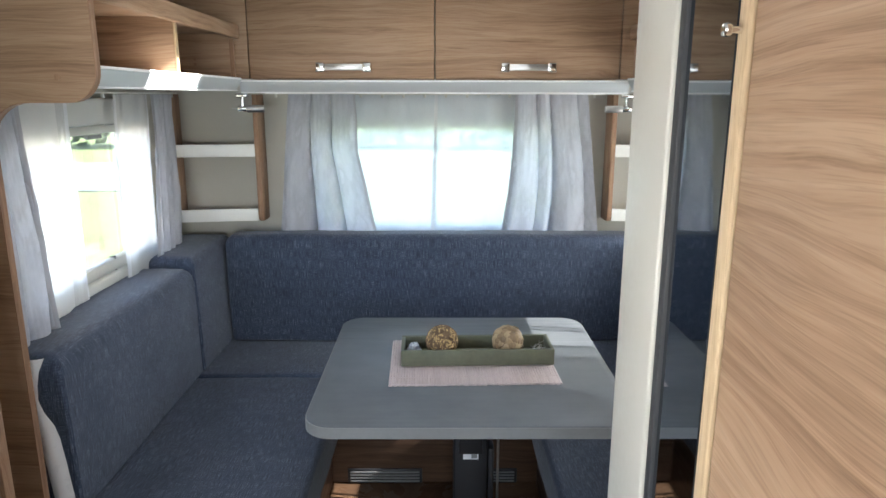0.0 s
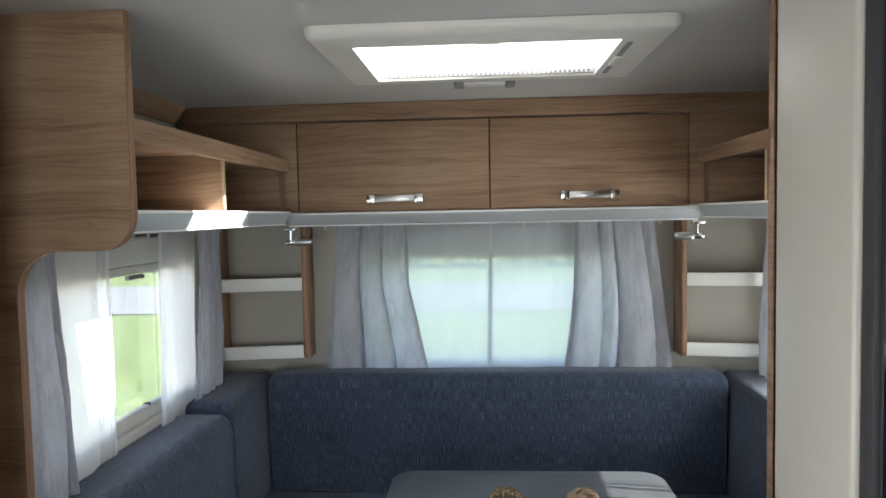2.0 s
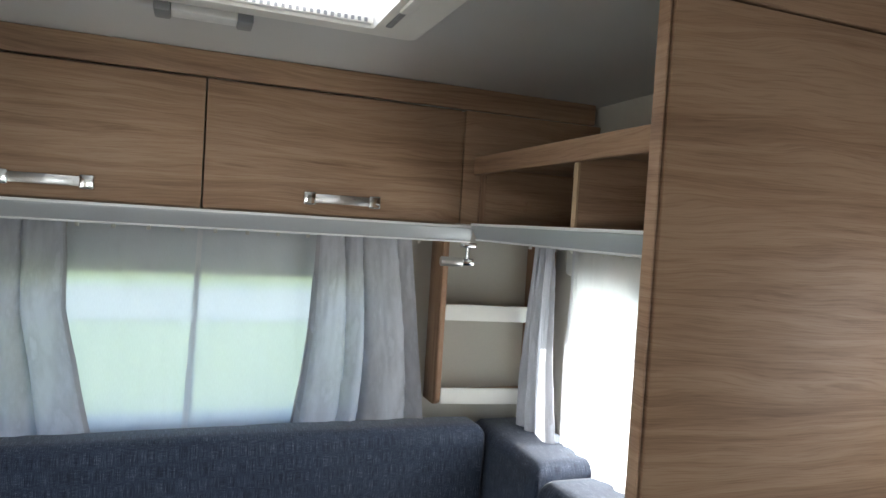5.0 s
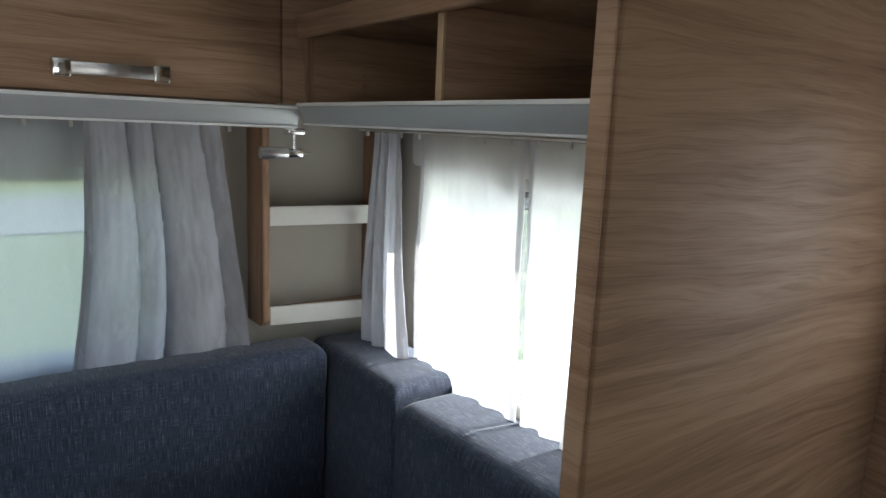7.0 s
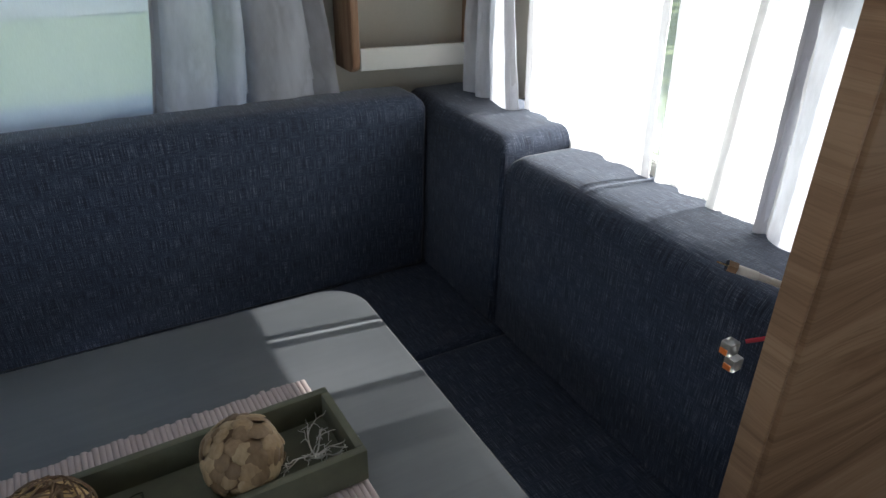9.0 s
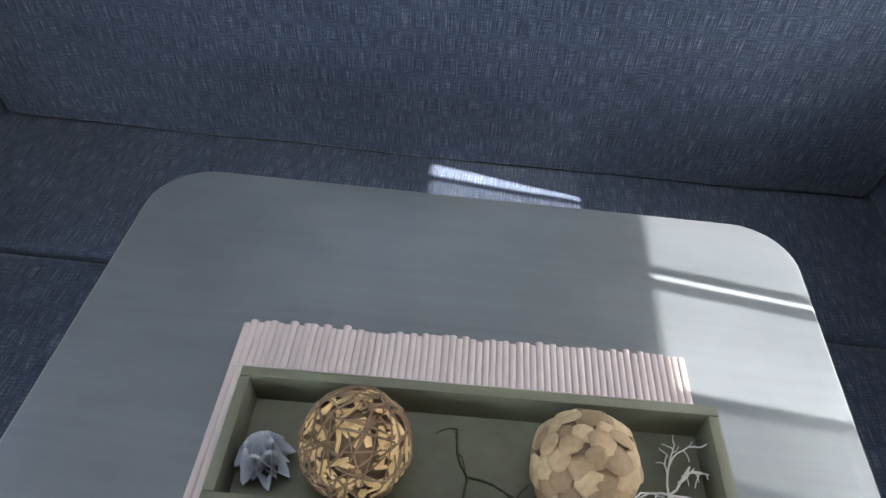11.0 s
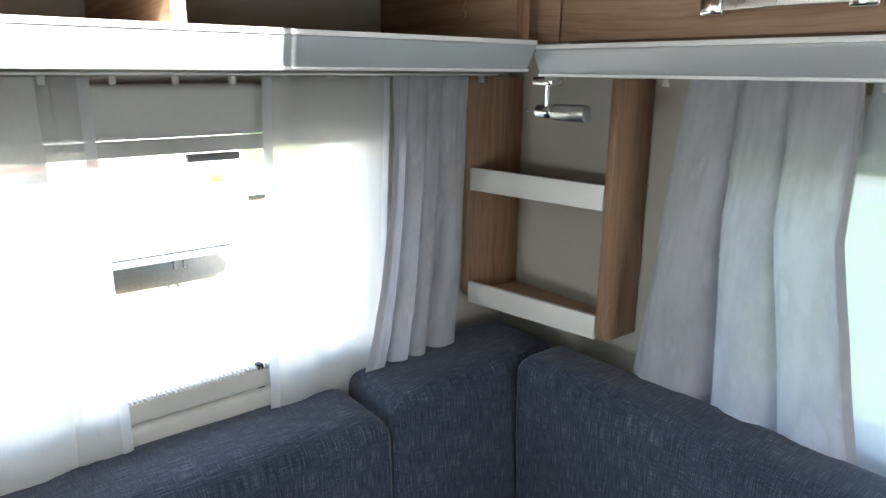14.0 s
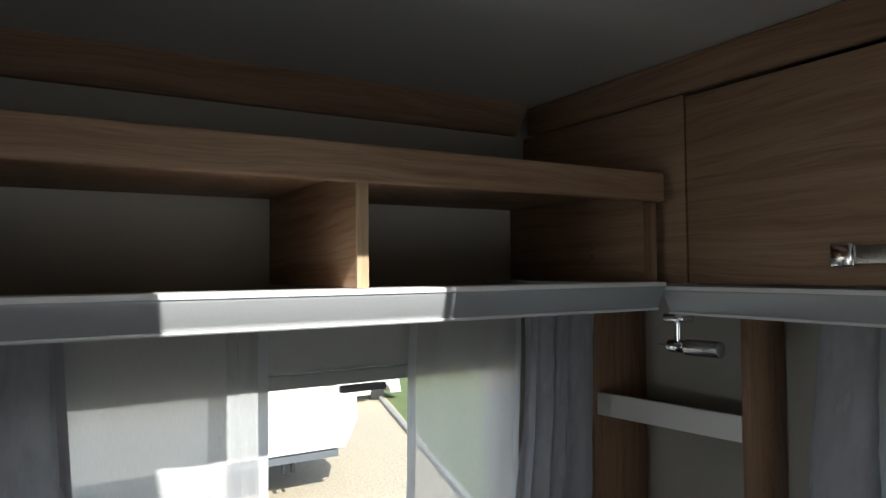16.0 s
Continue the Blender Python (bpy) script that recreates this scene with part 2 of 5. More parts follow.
def fabric_material():
    """Dark denim-blue weave with pale slubs."""
    m, n, l, b = material("denim_blue_weave", 0.85)
    tc = n.new("ShaderNodeTexCoord").outputs["UV"]
    warp = noise_node(n, l, (900, 24, 1), 1.0, 1, 0.5, tc)
    weft = noise_node(n, l, (40, 950, 1), 1.0, 1, 0.5, tc)
    fine = noise_node(n, l, (1100, 300, 1), 1.0, 1, 0.5, tc)
    big = noise_node(n, l, (6, 6, 1), 1.0, 4, 0.6, tc)
    f = math_node(n, l, "ADD", math_node(n, l, "MULTIPLY", warp, 0.6), math_node(n, l, "MULTIPLY", weft, 0.4))
    f = math_node(n, l, "ADD", math_node(n, l, "MULTIPLY", f, 0.78), math_node(n, l, "MULTIPLY", fine, 0.22))
    f = math_node(n, l, "ADD", f, math_node(n, l, "MULTIPLY", math_node(n, l, "SUBTRACT", big, 0.5), 0.1))
    col = ramp(n, l, f, [(0.38, (0.006, 0.011, 0.025)), (0.475, (0.018, 0.029, 0.058)), (0.56, (0.047, 0.064, 0.106)), (0.65, (0.19, 0.215, 0.265))])
    l.new(col, b.inputs["Base Color"])
    b.inputs["Sheen Weight"].default_value = 0.2
    b.inputs["Sheen Roughness"].default_value = 0.5
    bump(n, l, b, f, 0.2, 0.001)
    return m


FABRIC = fabric_material()


def table_material():
    m, n, l, b = material("grey_table_laminate", 0.38)
    streak = noise_node(n, l, (3, 90, 1), 1.0, 5, 0.6)
    big = noise_node(n, l, (4, 5, 1), 1.0, 4, 0.6)
    f = math_node(n, l, "ADD", math_node(n, l, "MULTIPLY", streak, 0.25), math_node(n, l, "MULTIPLY", big, 0.75))
    l.new(ramp(n, l, f, [(0.3, (0.095, 0.104, 0.112)), (0.7, (0.150, 0.160, 0.168))]), b.inputs["Base Color"])
    l.new(ramp(n, l, streak, [(0.3, (0.28,) * 3), (0.7, (0.42,) * 3)]), b.inputs["Roughness"])
    b.inputs["Specular IOR Level"].default_value = 0.22
    bump(n, l, b, streak, 0.03, 0.0006)
    return m


TABLE = table_material()


def cloth_material(name, base, clear, through_share, blotch=0.0, stripe=0.0):
    """Curtain cloth: diffuse and translucent, partly open weave."""
    m = bpy.data.materials.new(name)
    m.use_nodes = True
    n, l = m.node_tree.nodes, m.node_tree.links
    out = n["Material Output"]
    n.remove(n["Principled BSDF"])
    tc = n.new("ShaderNodeTexCoord").outputs["UV"]
    fl = noise_node(n, l, (9, 5, 1), 1.0, 4, 0.6, tc)
    th = noise_node(n, l, (500, 60, 1), 1.0, 2, 0.5, tc)
    lo = tuple(c * (1 - blotch) for c in base)
    col = ramp(n, l, fl, [(0.42, base), (0.56, lo), (0.62, base)])
    col = mix_col(n, l, 0.25, col, ramp(n, l, th, [(0.35, (0.8, 0.8, 0.8)), (0.65, (1, 1, 1))]), "MULTIPLY")
    d, t, c = n.new("ShaderNodeBsdfDiffuse"), n.new("ShaderNodeBsdfTranslucent"), n.new("ShaderNodeBsdfTransparent")
    l.new(col, d.inputs["Color"])
    l.new(col, t.inputs["Color"])
    k = n.new("ShaderNodeBump")
    k.inputs["Strength"].default_value, k.inputs["Distance"].default_value = 0.22, 0.006
    l.new(fl, k.inputs["Height"])
    l.new(k.outputs["Normal"], d.inputs["Normal"])
    a, e = n.new("ShaderNodeMixShader"), n.new("ShaderNodeMixShader")
    a.inputs[0].default_value = through_share
    l.new(d.outputs[0], a.inputs[1])
    l.new(t.outputs[0], a.inputs[2])
    e.inputs[0].default_value = clear
    l.new(a.outputs[0], e.inputs[1])
    l.new(c.outputs[0], e.inputs[2])
    l.new(e.outputs[0], out.inputs["Surface"])
    return m


SHEER = cloth_material("sheer_voile", (0.86, 0.86, 0.85), 0.32, 0.68)
# White voile; the blue in its base stands in for sky light
SHEER_REAR = cloth_material("sky_tinted_voile", (0.82, 0.87, 0.91), 0.22, 0.58)
SHEER_DENSE = cloth_material("doubled_voile", (0.84, 0.84, 0.82), 0.1, 0.5)
SHEER_HEM = cloth_material("sheer_voile_hem", (0.82, 0.83, 0.85), 0.12, 0.56)
HEM_SEAM = cloth_material("stitched_voile_hem", (0.60, 0.60, 0.62), 0.05, 0.25)
# Grey-lilac satin; its base also carries some blue of the sky's light
DRAPE = cloth_material("grey_satin_drape", (0.62, 0.63, 0.68), 0.03, 0.42, 0.14)
DRAPE_HEM = cloth_material("grey_satin_hem", (0.50, 0.50, 0.53), 0.0, 0.32, 0.06)


def glass_material(name, tint, gloss, rough=0.02, milk=0.0):
    """A thin acrylic pane: clear, with a faint mirror of the room."""
    m = bpy.data.materials.new(name)
    m.use_nodes = True
    n, l = m.node_tree.nodes, m.node_tree.links
    out = n["Material Output"]
    n.remove(n["Principled BSDF"])
    c, g, t = n.new("ShaderNodeBsdfTransparent"), n.new("ShaderNodeBsdfGlossy"), n.new("ShaderNodeBsdfTranslucent")
    c.inputs["Color"].default_value = (*tint, 1)
    g.inputs["Roughness"].default_value = rough
    t.inputs["Color"].default_value = (0.9, 0.9, 0.9, 1)
    a, e = n.new("ShaderNodeMixShader"), n.new("ShaderNodeMixShader")
    a.inputs[0].default_value = milk
    l.new(c.outputs[0], a.inputs[1])
    l.new(t.outputs[0], a.inputs[2])
    lw = n.new("ShaderNodeLayerWeight")
    lw.inputs["Blend"].default_value = 0.3
    l.new(math_node(n, l, "MULTIPLY", lw.outputs["Fresnel"], gloss), e.inputs[0])
    l.new(a.outputs[0], e.inputs[1])
    l.new(g.outputs[0], e.inputs[2])
    l.new(e.outputs[0], out.inputs["Surface"])
    return m


PANE = glass_material("acrylic_pane", (0.93, 0.95, 0.94), 0.5)
# Milk share is added so that the sunlit hatch reads as white sky
HATCH_PANE = glass_material("hatch_acrylic", (0.94, 0.95, 0.95), 0.4, 0.05, 0.3)
CLEAR = glass_material("clear_plastic", (0.93, 0.93, 0.92), 1.0, 0.1, 0.35)
MIRROR, mn, ml, mb = material("dark_mirror", 0.03, 1.0, (0.42, 0.45, 0.48))

# ---- the caravan's shell ----
XW, YB, YF, ZC, GROUND = 1.12, 3.02, -2.4, 1.92, -0.42   # inner half width, rear wall, front wall, ceiling, ground outside
T = 0.035

LW = (1.74, 2.62, 0.85, 1.445)     # left window opening: y0, y1, z0, z1
RW = (1.76, 2.735, 0.86, 1.46)
BW = (-0.50, 0.50, 0.925, 1.44)    # rear window: x0, x1, z0, z1
KW = (-0.1, 0.8, 0.95, 1.45)     # assumed unseen window over the kitchen, beside the start of the walk
EW = (1.02, 1.6785, 0.02, 1.85)     # assumed entrance door, out of view
FW = (-0.75, 0.75, 0.85, 1.5)     # assumed unseen front window


def wall_x(bm, x0, x1, holes):
    """Wall along y between x0 and x1, cut by holes (y0, y1, z0, z1) in order of y."""
    y = YF
    for h in holes:
        box(x0, x1, y, h[0], 0, ZC, bm=bm)
        if h[2] > 0:
            box(x0, x1, h[0], h[1], 0, h[2], bm=bm)
        box(x0, x1, h[0], h[1], h[3], ZC, bm=bm)
        y = h[1]
    box(x0, x1, y, YB, 0, ZC, bm=bm)
    return bm


def wall_y(bm, y0, y1, hole):
    box(-XW - T, hole[0], y0, y1, 0, ZC, bm=bm)
    box(hole[1], XW + T, y0, y1, 0, ZC, bm=bm)
    box(hole[0], hole[1], y0, y1, 0, hole[2], bm=bm)
    box(hole[0], hole[1], y0, y1, hole[3], ZC, bm=bm)
    return bm


structure("wall_west", wall_x(bmesh.new(), -XW - T, -XW, [KW, LW]), CREAM, "cream vinyl side wall with two window openings", "wall")
structure("wall_east", wall_x(bmesh.new(), XW, XW + T, [EW, RW]), CREAM, "cream vinyl side wall with window openings", "wall")
structure("wall_north", wall_y(bmesh.new(), YB, YB + T, BW), CREAM, "cream vinyl rear wall behind the seating", "wall")
structure("wall_south", wall_y(bmesh.new(), YF - T, YF, FW), CREAM, "cream vinyl front wall of the caravan", "wall")

floor_bm = box(-XW - T, XW + T, YF - T, YB + T, -0.05, 0.0)
structure("floor", floor_bm, WOOD_DARK, "dark brown glossy wood-look vinyl floor", "floor")

HX0, HX1, HY0, HY1 = -0.323, 0.301, 1.805, 2.22   # hole for the roof hatch
ceil_bm = bmesh.new()
for x0, x1, y0, y1 in ((-XW - T, HX0, YF - T, YB + T), (HX1, XW + T, YF - T, YB + T), (HX0, HX1, YF - T, HY0), (HX0, HX1, HY1, YB + T)):
    box(x0, x1, y0, y1, ZC, ZC + 0.04, bm=ceil_bm)
structure("ceiling", ceil_bm, CEILING, "off-white vinyl caravan ceiling", "ceiling")


# wood strip that hides the joint of ceiling and side wall
def coving(name, s, y0, y1):
    line = [(s * XW, 1.862), (s * (XW - 0.012), 1.862), (s * (XW - 0.058), ZC), (s * XW, ZC)]
    return structure(name, prism(line, "y", y0, y1), WOOD, "brown wood strip along wall and ceiling", "trim")


coving("trim_west", -1, 1.605, 2.668)


# ---- roof hatch ----
def roof_hatch():
    h = thing("roof_hatch", (-0.005, 2.0, ZC), "cream plastic roof hatch with bright clear pane", "roof hatch")
    ox0, ox1, oy0, oy1 = -0.393, 0.387, 1.735, 2.26
    ix0, ix1, iy0, iy1 = -0.304, 0.282, 1.828, 2.202
    bm = ring_prism(rounded_rect(ox0, ox1, oy0, oy1, 0.03), rounded_rect(ix0, ix1, iy0, iy1, 0.006), "z", 1.893, ZC - 0.001)
    edges = [e for e in bm.edges if all(abs(v.co.z - 1.893) < 1e-4 for v in e.verts) and any(v.co.x < ox0 + 0.031 or v.co.x > ox1 - 0.031 or v.co.y < oy0 + 0.031 or v.co.y > oy1 - 0.031 for v in e.verts) and len(e.link_faces) == 2]
    edges = [e for e in edges if any(abs(f.normal.z) < 0.5 for f in e.link_faces)]
    bmesh.ops.bevel(bm, geom=edges, offset=0.018, segments=3, profile=0.5, affect="EDGES")
    part("frame", bm, HATCH, h)
    shaft = ring_prism(rounded_rect(ix0 - 0.018, ix1 + 0.018, iy0 - 0.018, iy1 + 0.018, 0.006), rounded_rect(ix0 - 0.012, ix1 + 0.012, iy0 - 0.012, iy1 + 0.012, 0.006), "z", ZC, 2.0)
    part("shaft", shaft, HATCH, h, "white plastic lining")
    pane = part("pane", prism(rounded_rect(ix0 - 0.03, ix1 + 0.03, iy0 - 0.03, iy1 + 0.03, 0.02), "z", 2.003, 2.012), HATCH_PANE, h, "clear acrylic pane, whitened to stand in for bright sky")
    pane.visible_shadow = False
    # slot with grip on one side, grey blind box on the other
    part("blind_slot", box(ix1 + 0.016, ix1 + 0.028, iy0 + 0.03, iy1 - 0.03, 1.8905, 1.8955, 0.001), GREY_PLASTIC, h, "dark narrow slot")
    part("grip", box(ix1 + 0.012, ix1 + 0.032, 1.98, 2.07, 1.886, 1.894, 0.003), HATCH, h)
    part("blind_rail", box(ix0 + 0.004, ix1 - 0.004, iy1 - 0.014, iy1 - 0.004, 1.898, 1.915, 0.002), HATCH, h)
    teeth = bmesh.new()
    k = ix0 + 0.015
    while k < ix1 - 0.015:
        box(k, k + 0.006, iy1 - 0.016, iy1 - 0.0135, 1.9, 1.907, bm=teeth)
        k += 0.0125
    tagged(part("perforation", teeth, GREY_PLASTIC, h, "row of small dark holes"), kind="stuff")
    part("catch", box(-0.03, 0.02, 1.824, 1.836, 1.892, 1.905, 0.003), HATCH, h)
    return h


roof_hatch()


def ceiling_light():
    c = thing("ceiling_light", (-0.015, 2.35, ZC), "slim white ceiling light with grey end caps", "ceiling light")
    part("housing", box(-0.074, 0.046, 2.325, 2.375, 1.902, 1.9195, 0.004), WHITE, c)
    for x in (-0.104, 0.046):
        part("end_cap", box(x, x + 0.029, 2.32, 2.38, 1.898, 1.9195, 0.004), GREY_PLASTIC, c, "grey end cap")
    return c


ceiling_light()


# ---- windows ----
def side_window(name, s, hole, label):
    """Hinged acrylic window in a side wall; s is the side of the aisle (-1 west, 1 east)."""
    y0, y1, z0, z1 = hole
    w = tagged(thing(name, (s * XW, (y0 + y1) / 2, z0), label, "window"), kind="structure")
    a, b = sorted((s * (XW - 0.014), s * (XW + T + 0.004)))
    fr = ring_prism(rounded_rect(y0 - 0.03, y1 + 0.03, z0 - 0.03, z1 + 0.03, 0.04), rounded_rect(y0 + 0.012, y1 - 0.012, z0 + 0.012, z1 - 0.012, 0.03), "x", a, b)
    part("window_frame", fr, SHUTTER, w, "grey plastic frame")
    a, b = sorted((s * (XW + T + 0.006), s * (XW + T + 0.016)))
    p = part("pane", prism(rounded_rect(y0 - 0.02, y1 + 0.02, z0 - 0.02, z1 + 0.02, 0.05), "x", a, b), PANE, w)
    p.visible_shadow = False
    a, b = sorted((s * (XW - 0.058), s * (XW - 0.016)))
    part("blind_cassette", box(a, b, y0 - 0.02, y1 + 0.02, z1 - 0.055, z1 + 0.03, 0.012, 3), SHUTTER, w, "pale grey roller blind box")
    a, b = sorted((s * (XW - 0.05), s * (XW - 0.03)))
    part("blind_bar", box(a, b, y0 + 0.02, y1 - 0.02, z1 - 0.082, z1 - 0.057, 0.003), SHUTTER, w)
    ym = (y0 + y1) / 2 + 0.1
    lb = z0 + (0.04 if s > 0 else 0.1)     # top of the lower blind
    a, b = sorted((s * (XW - 0.062), s * (XW - 0.048)))
    part("catch", box(a, b, ym - 0.045, ym + 0.045, z1 - 0.096, z1 - 0.083, 0.003), GREY_PLASTIC, w)
    a, b = sorted((s * (XW - 0.07), s * (XW - 0.016)))
    part("lower_blind_box", box(a, b, y0 - 0.02, y1 + 0.02, lb - 0.092, lb - 0.038, 0.01, 3), SHUTTER, w, "pale grey lower blind box")
    a, b = sorted((s * (XW - 0.055), s * (XW - 0.035)))
    part("blind_edge", box(a, b, y0 + 0.01, y1 - 0.01, lb - 0.036, lb, 0.002), SHUTTER, w)
    # black rubber seal outside
    a, b = sorted((s * (XW + T + 0.002), s * (XW + T + 0.0055)))
    part("seal", ring_prism(rounded_rect(y0 - 0.012, y1 + 0.012, z0 - 0.012, z1 + 0.012, 0.04), rounded_rect(y0 + 0.006, y1 - 0.006, z0 + 0.006, z1 - 0.006, 0.03), "x", a, b), RUBBER, w)
    # pleated edge of the lower blind and its dark end guide
    a, b = sorted((s * (XW - 0.054), s * (XW - 0.036)))
    k = y0 + 0.02
    ribs = bmesh.new()
    while k < y1 - 0.02:
        box(a, b, k, k + 0.004, lb + 0.0005, lb + 0.005, bm=ribs)
        k += 0.008
    part("blind_pleats", ribs, SHUTTER, w)
    ye = y1 if s > 0 else 2.341
    part("end_guide", box(a, b, ye - 0.009, ye + 0.004, z0 - 0.02, lb + 0.01, 0.002), BLACK, w, "black end guide")
    return w


side_window("window_1", -1, LW, "side window with grey frame and roller blinds")
east = side_window("window_2", 1, RW, "bright side window with grey frame and roller blinds")
# Unseen bar added outside, so that sun stops short on voile and table
part("sun_cut_bar", box(XW + T + 0.017, XW + 0.155, RW[0] - 0.1, RW[1] + 0.1, 1.388, 1.50, 0.012, 3), WHITE, east, "unseen white bar added outside to cut the sun")


def rear_window():
    x0, x1, z0, z1 = BW
    w = tagged(thing("window_3", (0, YB, z0), "rear window with grey frame and roller blind", "window"), kind="structure")
    part("window_frame", ring_prism(rounded_rect(x0 - 0.03, x1 + 0.03, z0 - 0.03, z1 + 0.03, 0.04), rounded_rect(x0 + 0.012, x1 - 0.012, z0 + 0.012, z1 - 0.012, 0.03), "y", YB - 0.014, YB + T + 0.004), SHUTTER, w)
    p = part("pane", prism(rounded_rect(x0 - 0.02, x1 + 0.02, z0 - 0.02, z1 + 0.02, 0.05), "y", YB + T + 0.006, YB + T + 0.016), PANE, w)
    p.visible_shadow = False
    part("blind_cassette", box(x0 - 0.02, x1 + 0.02, YB - 0.038, YB - 0.0145, z1 - 0.06, z1 + 0.03, 0.008, 3), SHUTTER, w, "pale grey roller blind box")
    part("blind_bar", box(x0 + 0.02, x1 - 0.02, YB - 0.034, YB - 0.02, z1 - 0.088, z1 - 0.062, 0.003), SHUTTER, w)
    part("seal", ring_prism(rounded_rect(x0 - 0.012, x1 + 0.012, z0 - 0.012, z1 + 0.012, 0.04), rounded_rect(x0 + 0.006, x1 - 0.006, z0 + 0.006, z1 - 0.006, 0.03), "y", YB + T + 0.002, YB + T + 0.0055), RUBBER, w)
    return w


rear_window()


# ---- furniture along the walls ----
def rail(name, pts, dirs, label, up):
    """Aluminium light profile below the lockers: slanted grey face with a white lip, and a curtain track beneath."""
    r = thing(name, ((pts[0][0] + pts[1][0]) / 2, (pts[0][1] + pts[1][1]) / 2, 1.5), label, "light rail")
    (xa, ya), (xb, yb) = pts
    nx, ny = dirs      # towards the room
    def sweep(profile, bm=None):
        bm = bm or bmesh.new()
        rows = []
        for (x, y) in pts:
            rows.append([bm.verts.new((x + nx * d, y + ny * d, z)) for d, z in profile])
        n = len(profile)
        for i in range(n):
            bm.faces.new((rows[0][i], rows[0][(i + 1) % n], rows[1][(i + 1) % n], rows[1][i]))
        bm.faces.new(rows[0])
        bm.faces.new(rows[1][::-1])
        return bm
    part("profile", sweep([(-0.055, up - 0.007), (0.008, up - 0.007), (0.008, up - 0.011), (-0.010, up - 0.043), (-0.055, up - 0.043)]), ALU, r, "brushed grey aluminium face")
    part("lip", sweep([(-0.055, up - 0.0065), (0.0105, up - 0.0065), (0.0105, up - 0.003), (0.009, up), (-0.055, up)]), ALU_LIP, r, "thin white lip")
    part("lower_lip", sweep([(-0.055, up - 0.0475), (-0.008, up - 0.0475), (-0.006, up - 0.0455), (-0.006, up - 0.0432), (-0.055, up - 0.0432)]), ALU_LIP, r, "thin pale lower edge")
    return r


rail("light_rail", ((-0.712, 1.608), (-0.712, 2.668)), (1, 0), "grey aluminium light rail under open side shelf", 1.545)
rail("light_rail", ((0.712, 1.68), (0.712, 2.668)), (-1, 0), "grey aluminium light rail under open side shelf", 1.545)
rail("light_rail", ((-0.7115, 2.678), (0.7115, 2.678)), (0, -1), "grey aluminium light rail under rear lockers", 1.538)


def curtain_track(name, p, q):
    t = thing(name, ((p[0] + q[0]) / 2, (p[1] + q[1]) / 2, 1.48), "white plastic curtain track with small gliders", "curtain track", "curtain tracks")
    p, q = Vector((*p, 1.488)), Vector((*q, 1.488))
    d = (q - p).normalized()
    s = Vector((-d.y, d.x, 0)) * 0.007
    lo, hi = (Vector([min(a, b) for a, b in zip(p - s, q - s)]), Vector([max(a, b) for a, b in zip(p + s, q + s)]))
    a = Vector([min(u, v) for u, v in zip(p - s, q + s)])
    b = Vector([max(u, v) for u, v in zip(p + s, q - s)])
    part("track", box(min(lo.x, a.x), max(hi.x, b.x), min(lo.y, a.y), max(hi.y, b.y), 1.488, 1.4925, 0.0015), WHITE, t)
    n = max(4, int((q - p).length / 0.085))
    for i in range(n):
        c = p.lerp(q, (i + 0.5) / n)
        part("glider", box(c.x - 0.005, c.x + 0.005, c.y - 0.005, c.y + 0.005, 1.474, 1.4875, 0.002), SHUTTER, t)
    return t


curtain_track("curtain_track", (-1.035, 1.63), (-1.035, 2.9))
curtain_track("curtain_track", (1.035, 1.70), (1.035, 2.98))
curtain_track("curtain_track", (-0.69, 2.944), (0.69, 2.944))


def board(x0, x1, y0, y1, z0, z1, bevel=0.0015):
    return box(x0, x1, y0, y1, z0, z1, bevel, 2)


def side_shelf(s, y0, y1, ydiv):
    """Open shelf unit under the ceiling along a side wall."""
    u = thing("side_shelf", (s * 0.9, (y0 + y1) / 2, 1.50), "walnut-look open wall shelf with one divider", "shelf", "open side shelves")
    def span(a, b):
        return sorted((s * a, s * b))
    a, b = span(0.765, XW - 0.004)
    part("bottom_board", board(a, b, y0, y1, 1.511, 1.5375), WOOD, u)
    a, b = span(0.718, XW - 0.004)
    part("top_board", board(a, b, y0, y1, 1.697, 1.714), WOOD, u)
    a, b = span(0.7, 0.7175)
    part("fascia", box(a, b, y0, y1, 1.679, 1.727, 0.004, 3), WOOD, u, "rounded front strip")
    a, b = span(0.727, XW - 0.006)
    part("divider", board(a, b, ydiv - 0.008, ydiv + 0.008, 1.5455, 1.6965), WOOD, u)
    a, b = span(0.722, 0.7265)
    part("divider_edge", box(a, b, ydiv - 0.008, ydiv + 0.008, 1.5455, 1.6965), EDGE, u, "pale edge band")
    a, b = span(0.735, XW - 0.006)
    part("end_panel", board(a, b, y1 - 0.014, y1, 1.5455, 1.6965), WOOD, u)
    a, b = span(0.72, 0.7345)
    part("end_edge", box(a, b, y1 - 0.014, y1, 1.5455, 1.6785), WOOD_V, u)
    a, b = span(XW - 0.0035, XW - 0.0005)
    part("back_panel", box(a, b, y0, y1, 1.5465, 1.694), CREAM, u, "grey-cream back")
    for yy in (y0 + 0.06, ydiv + 0.06):
        part("screw_cap", cyl((s * 0.86, y1 - 0.016, 1.59 + 0.02 * (yy > ydiv)), (s * 0.86, y1 - 0.0145, 1.59 + 0.02 * (yy > ydiv)), 0.006, n=12), WOOD_V, u)
    return u


side_shelf(-1, 1.608, 2.667, 2.13)
side_shelf(1, 1.68, 2.667, 2.172)


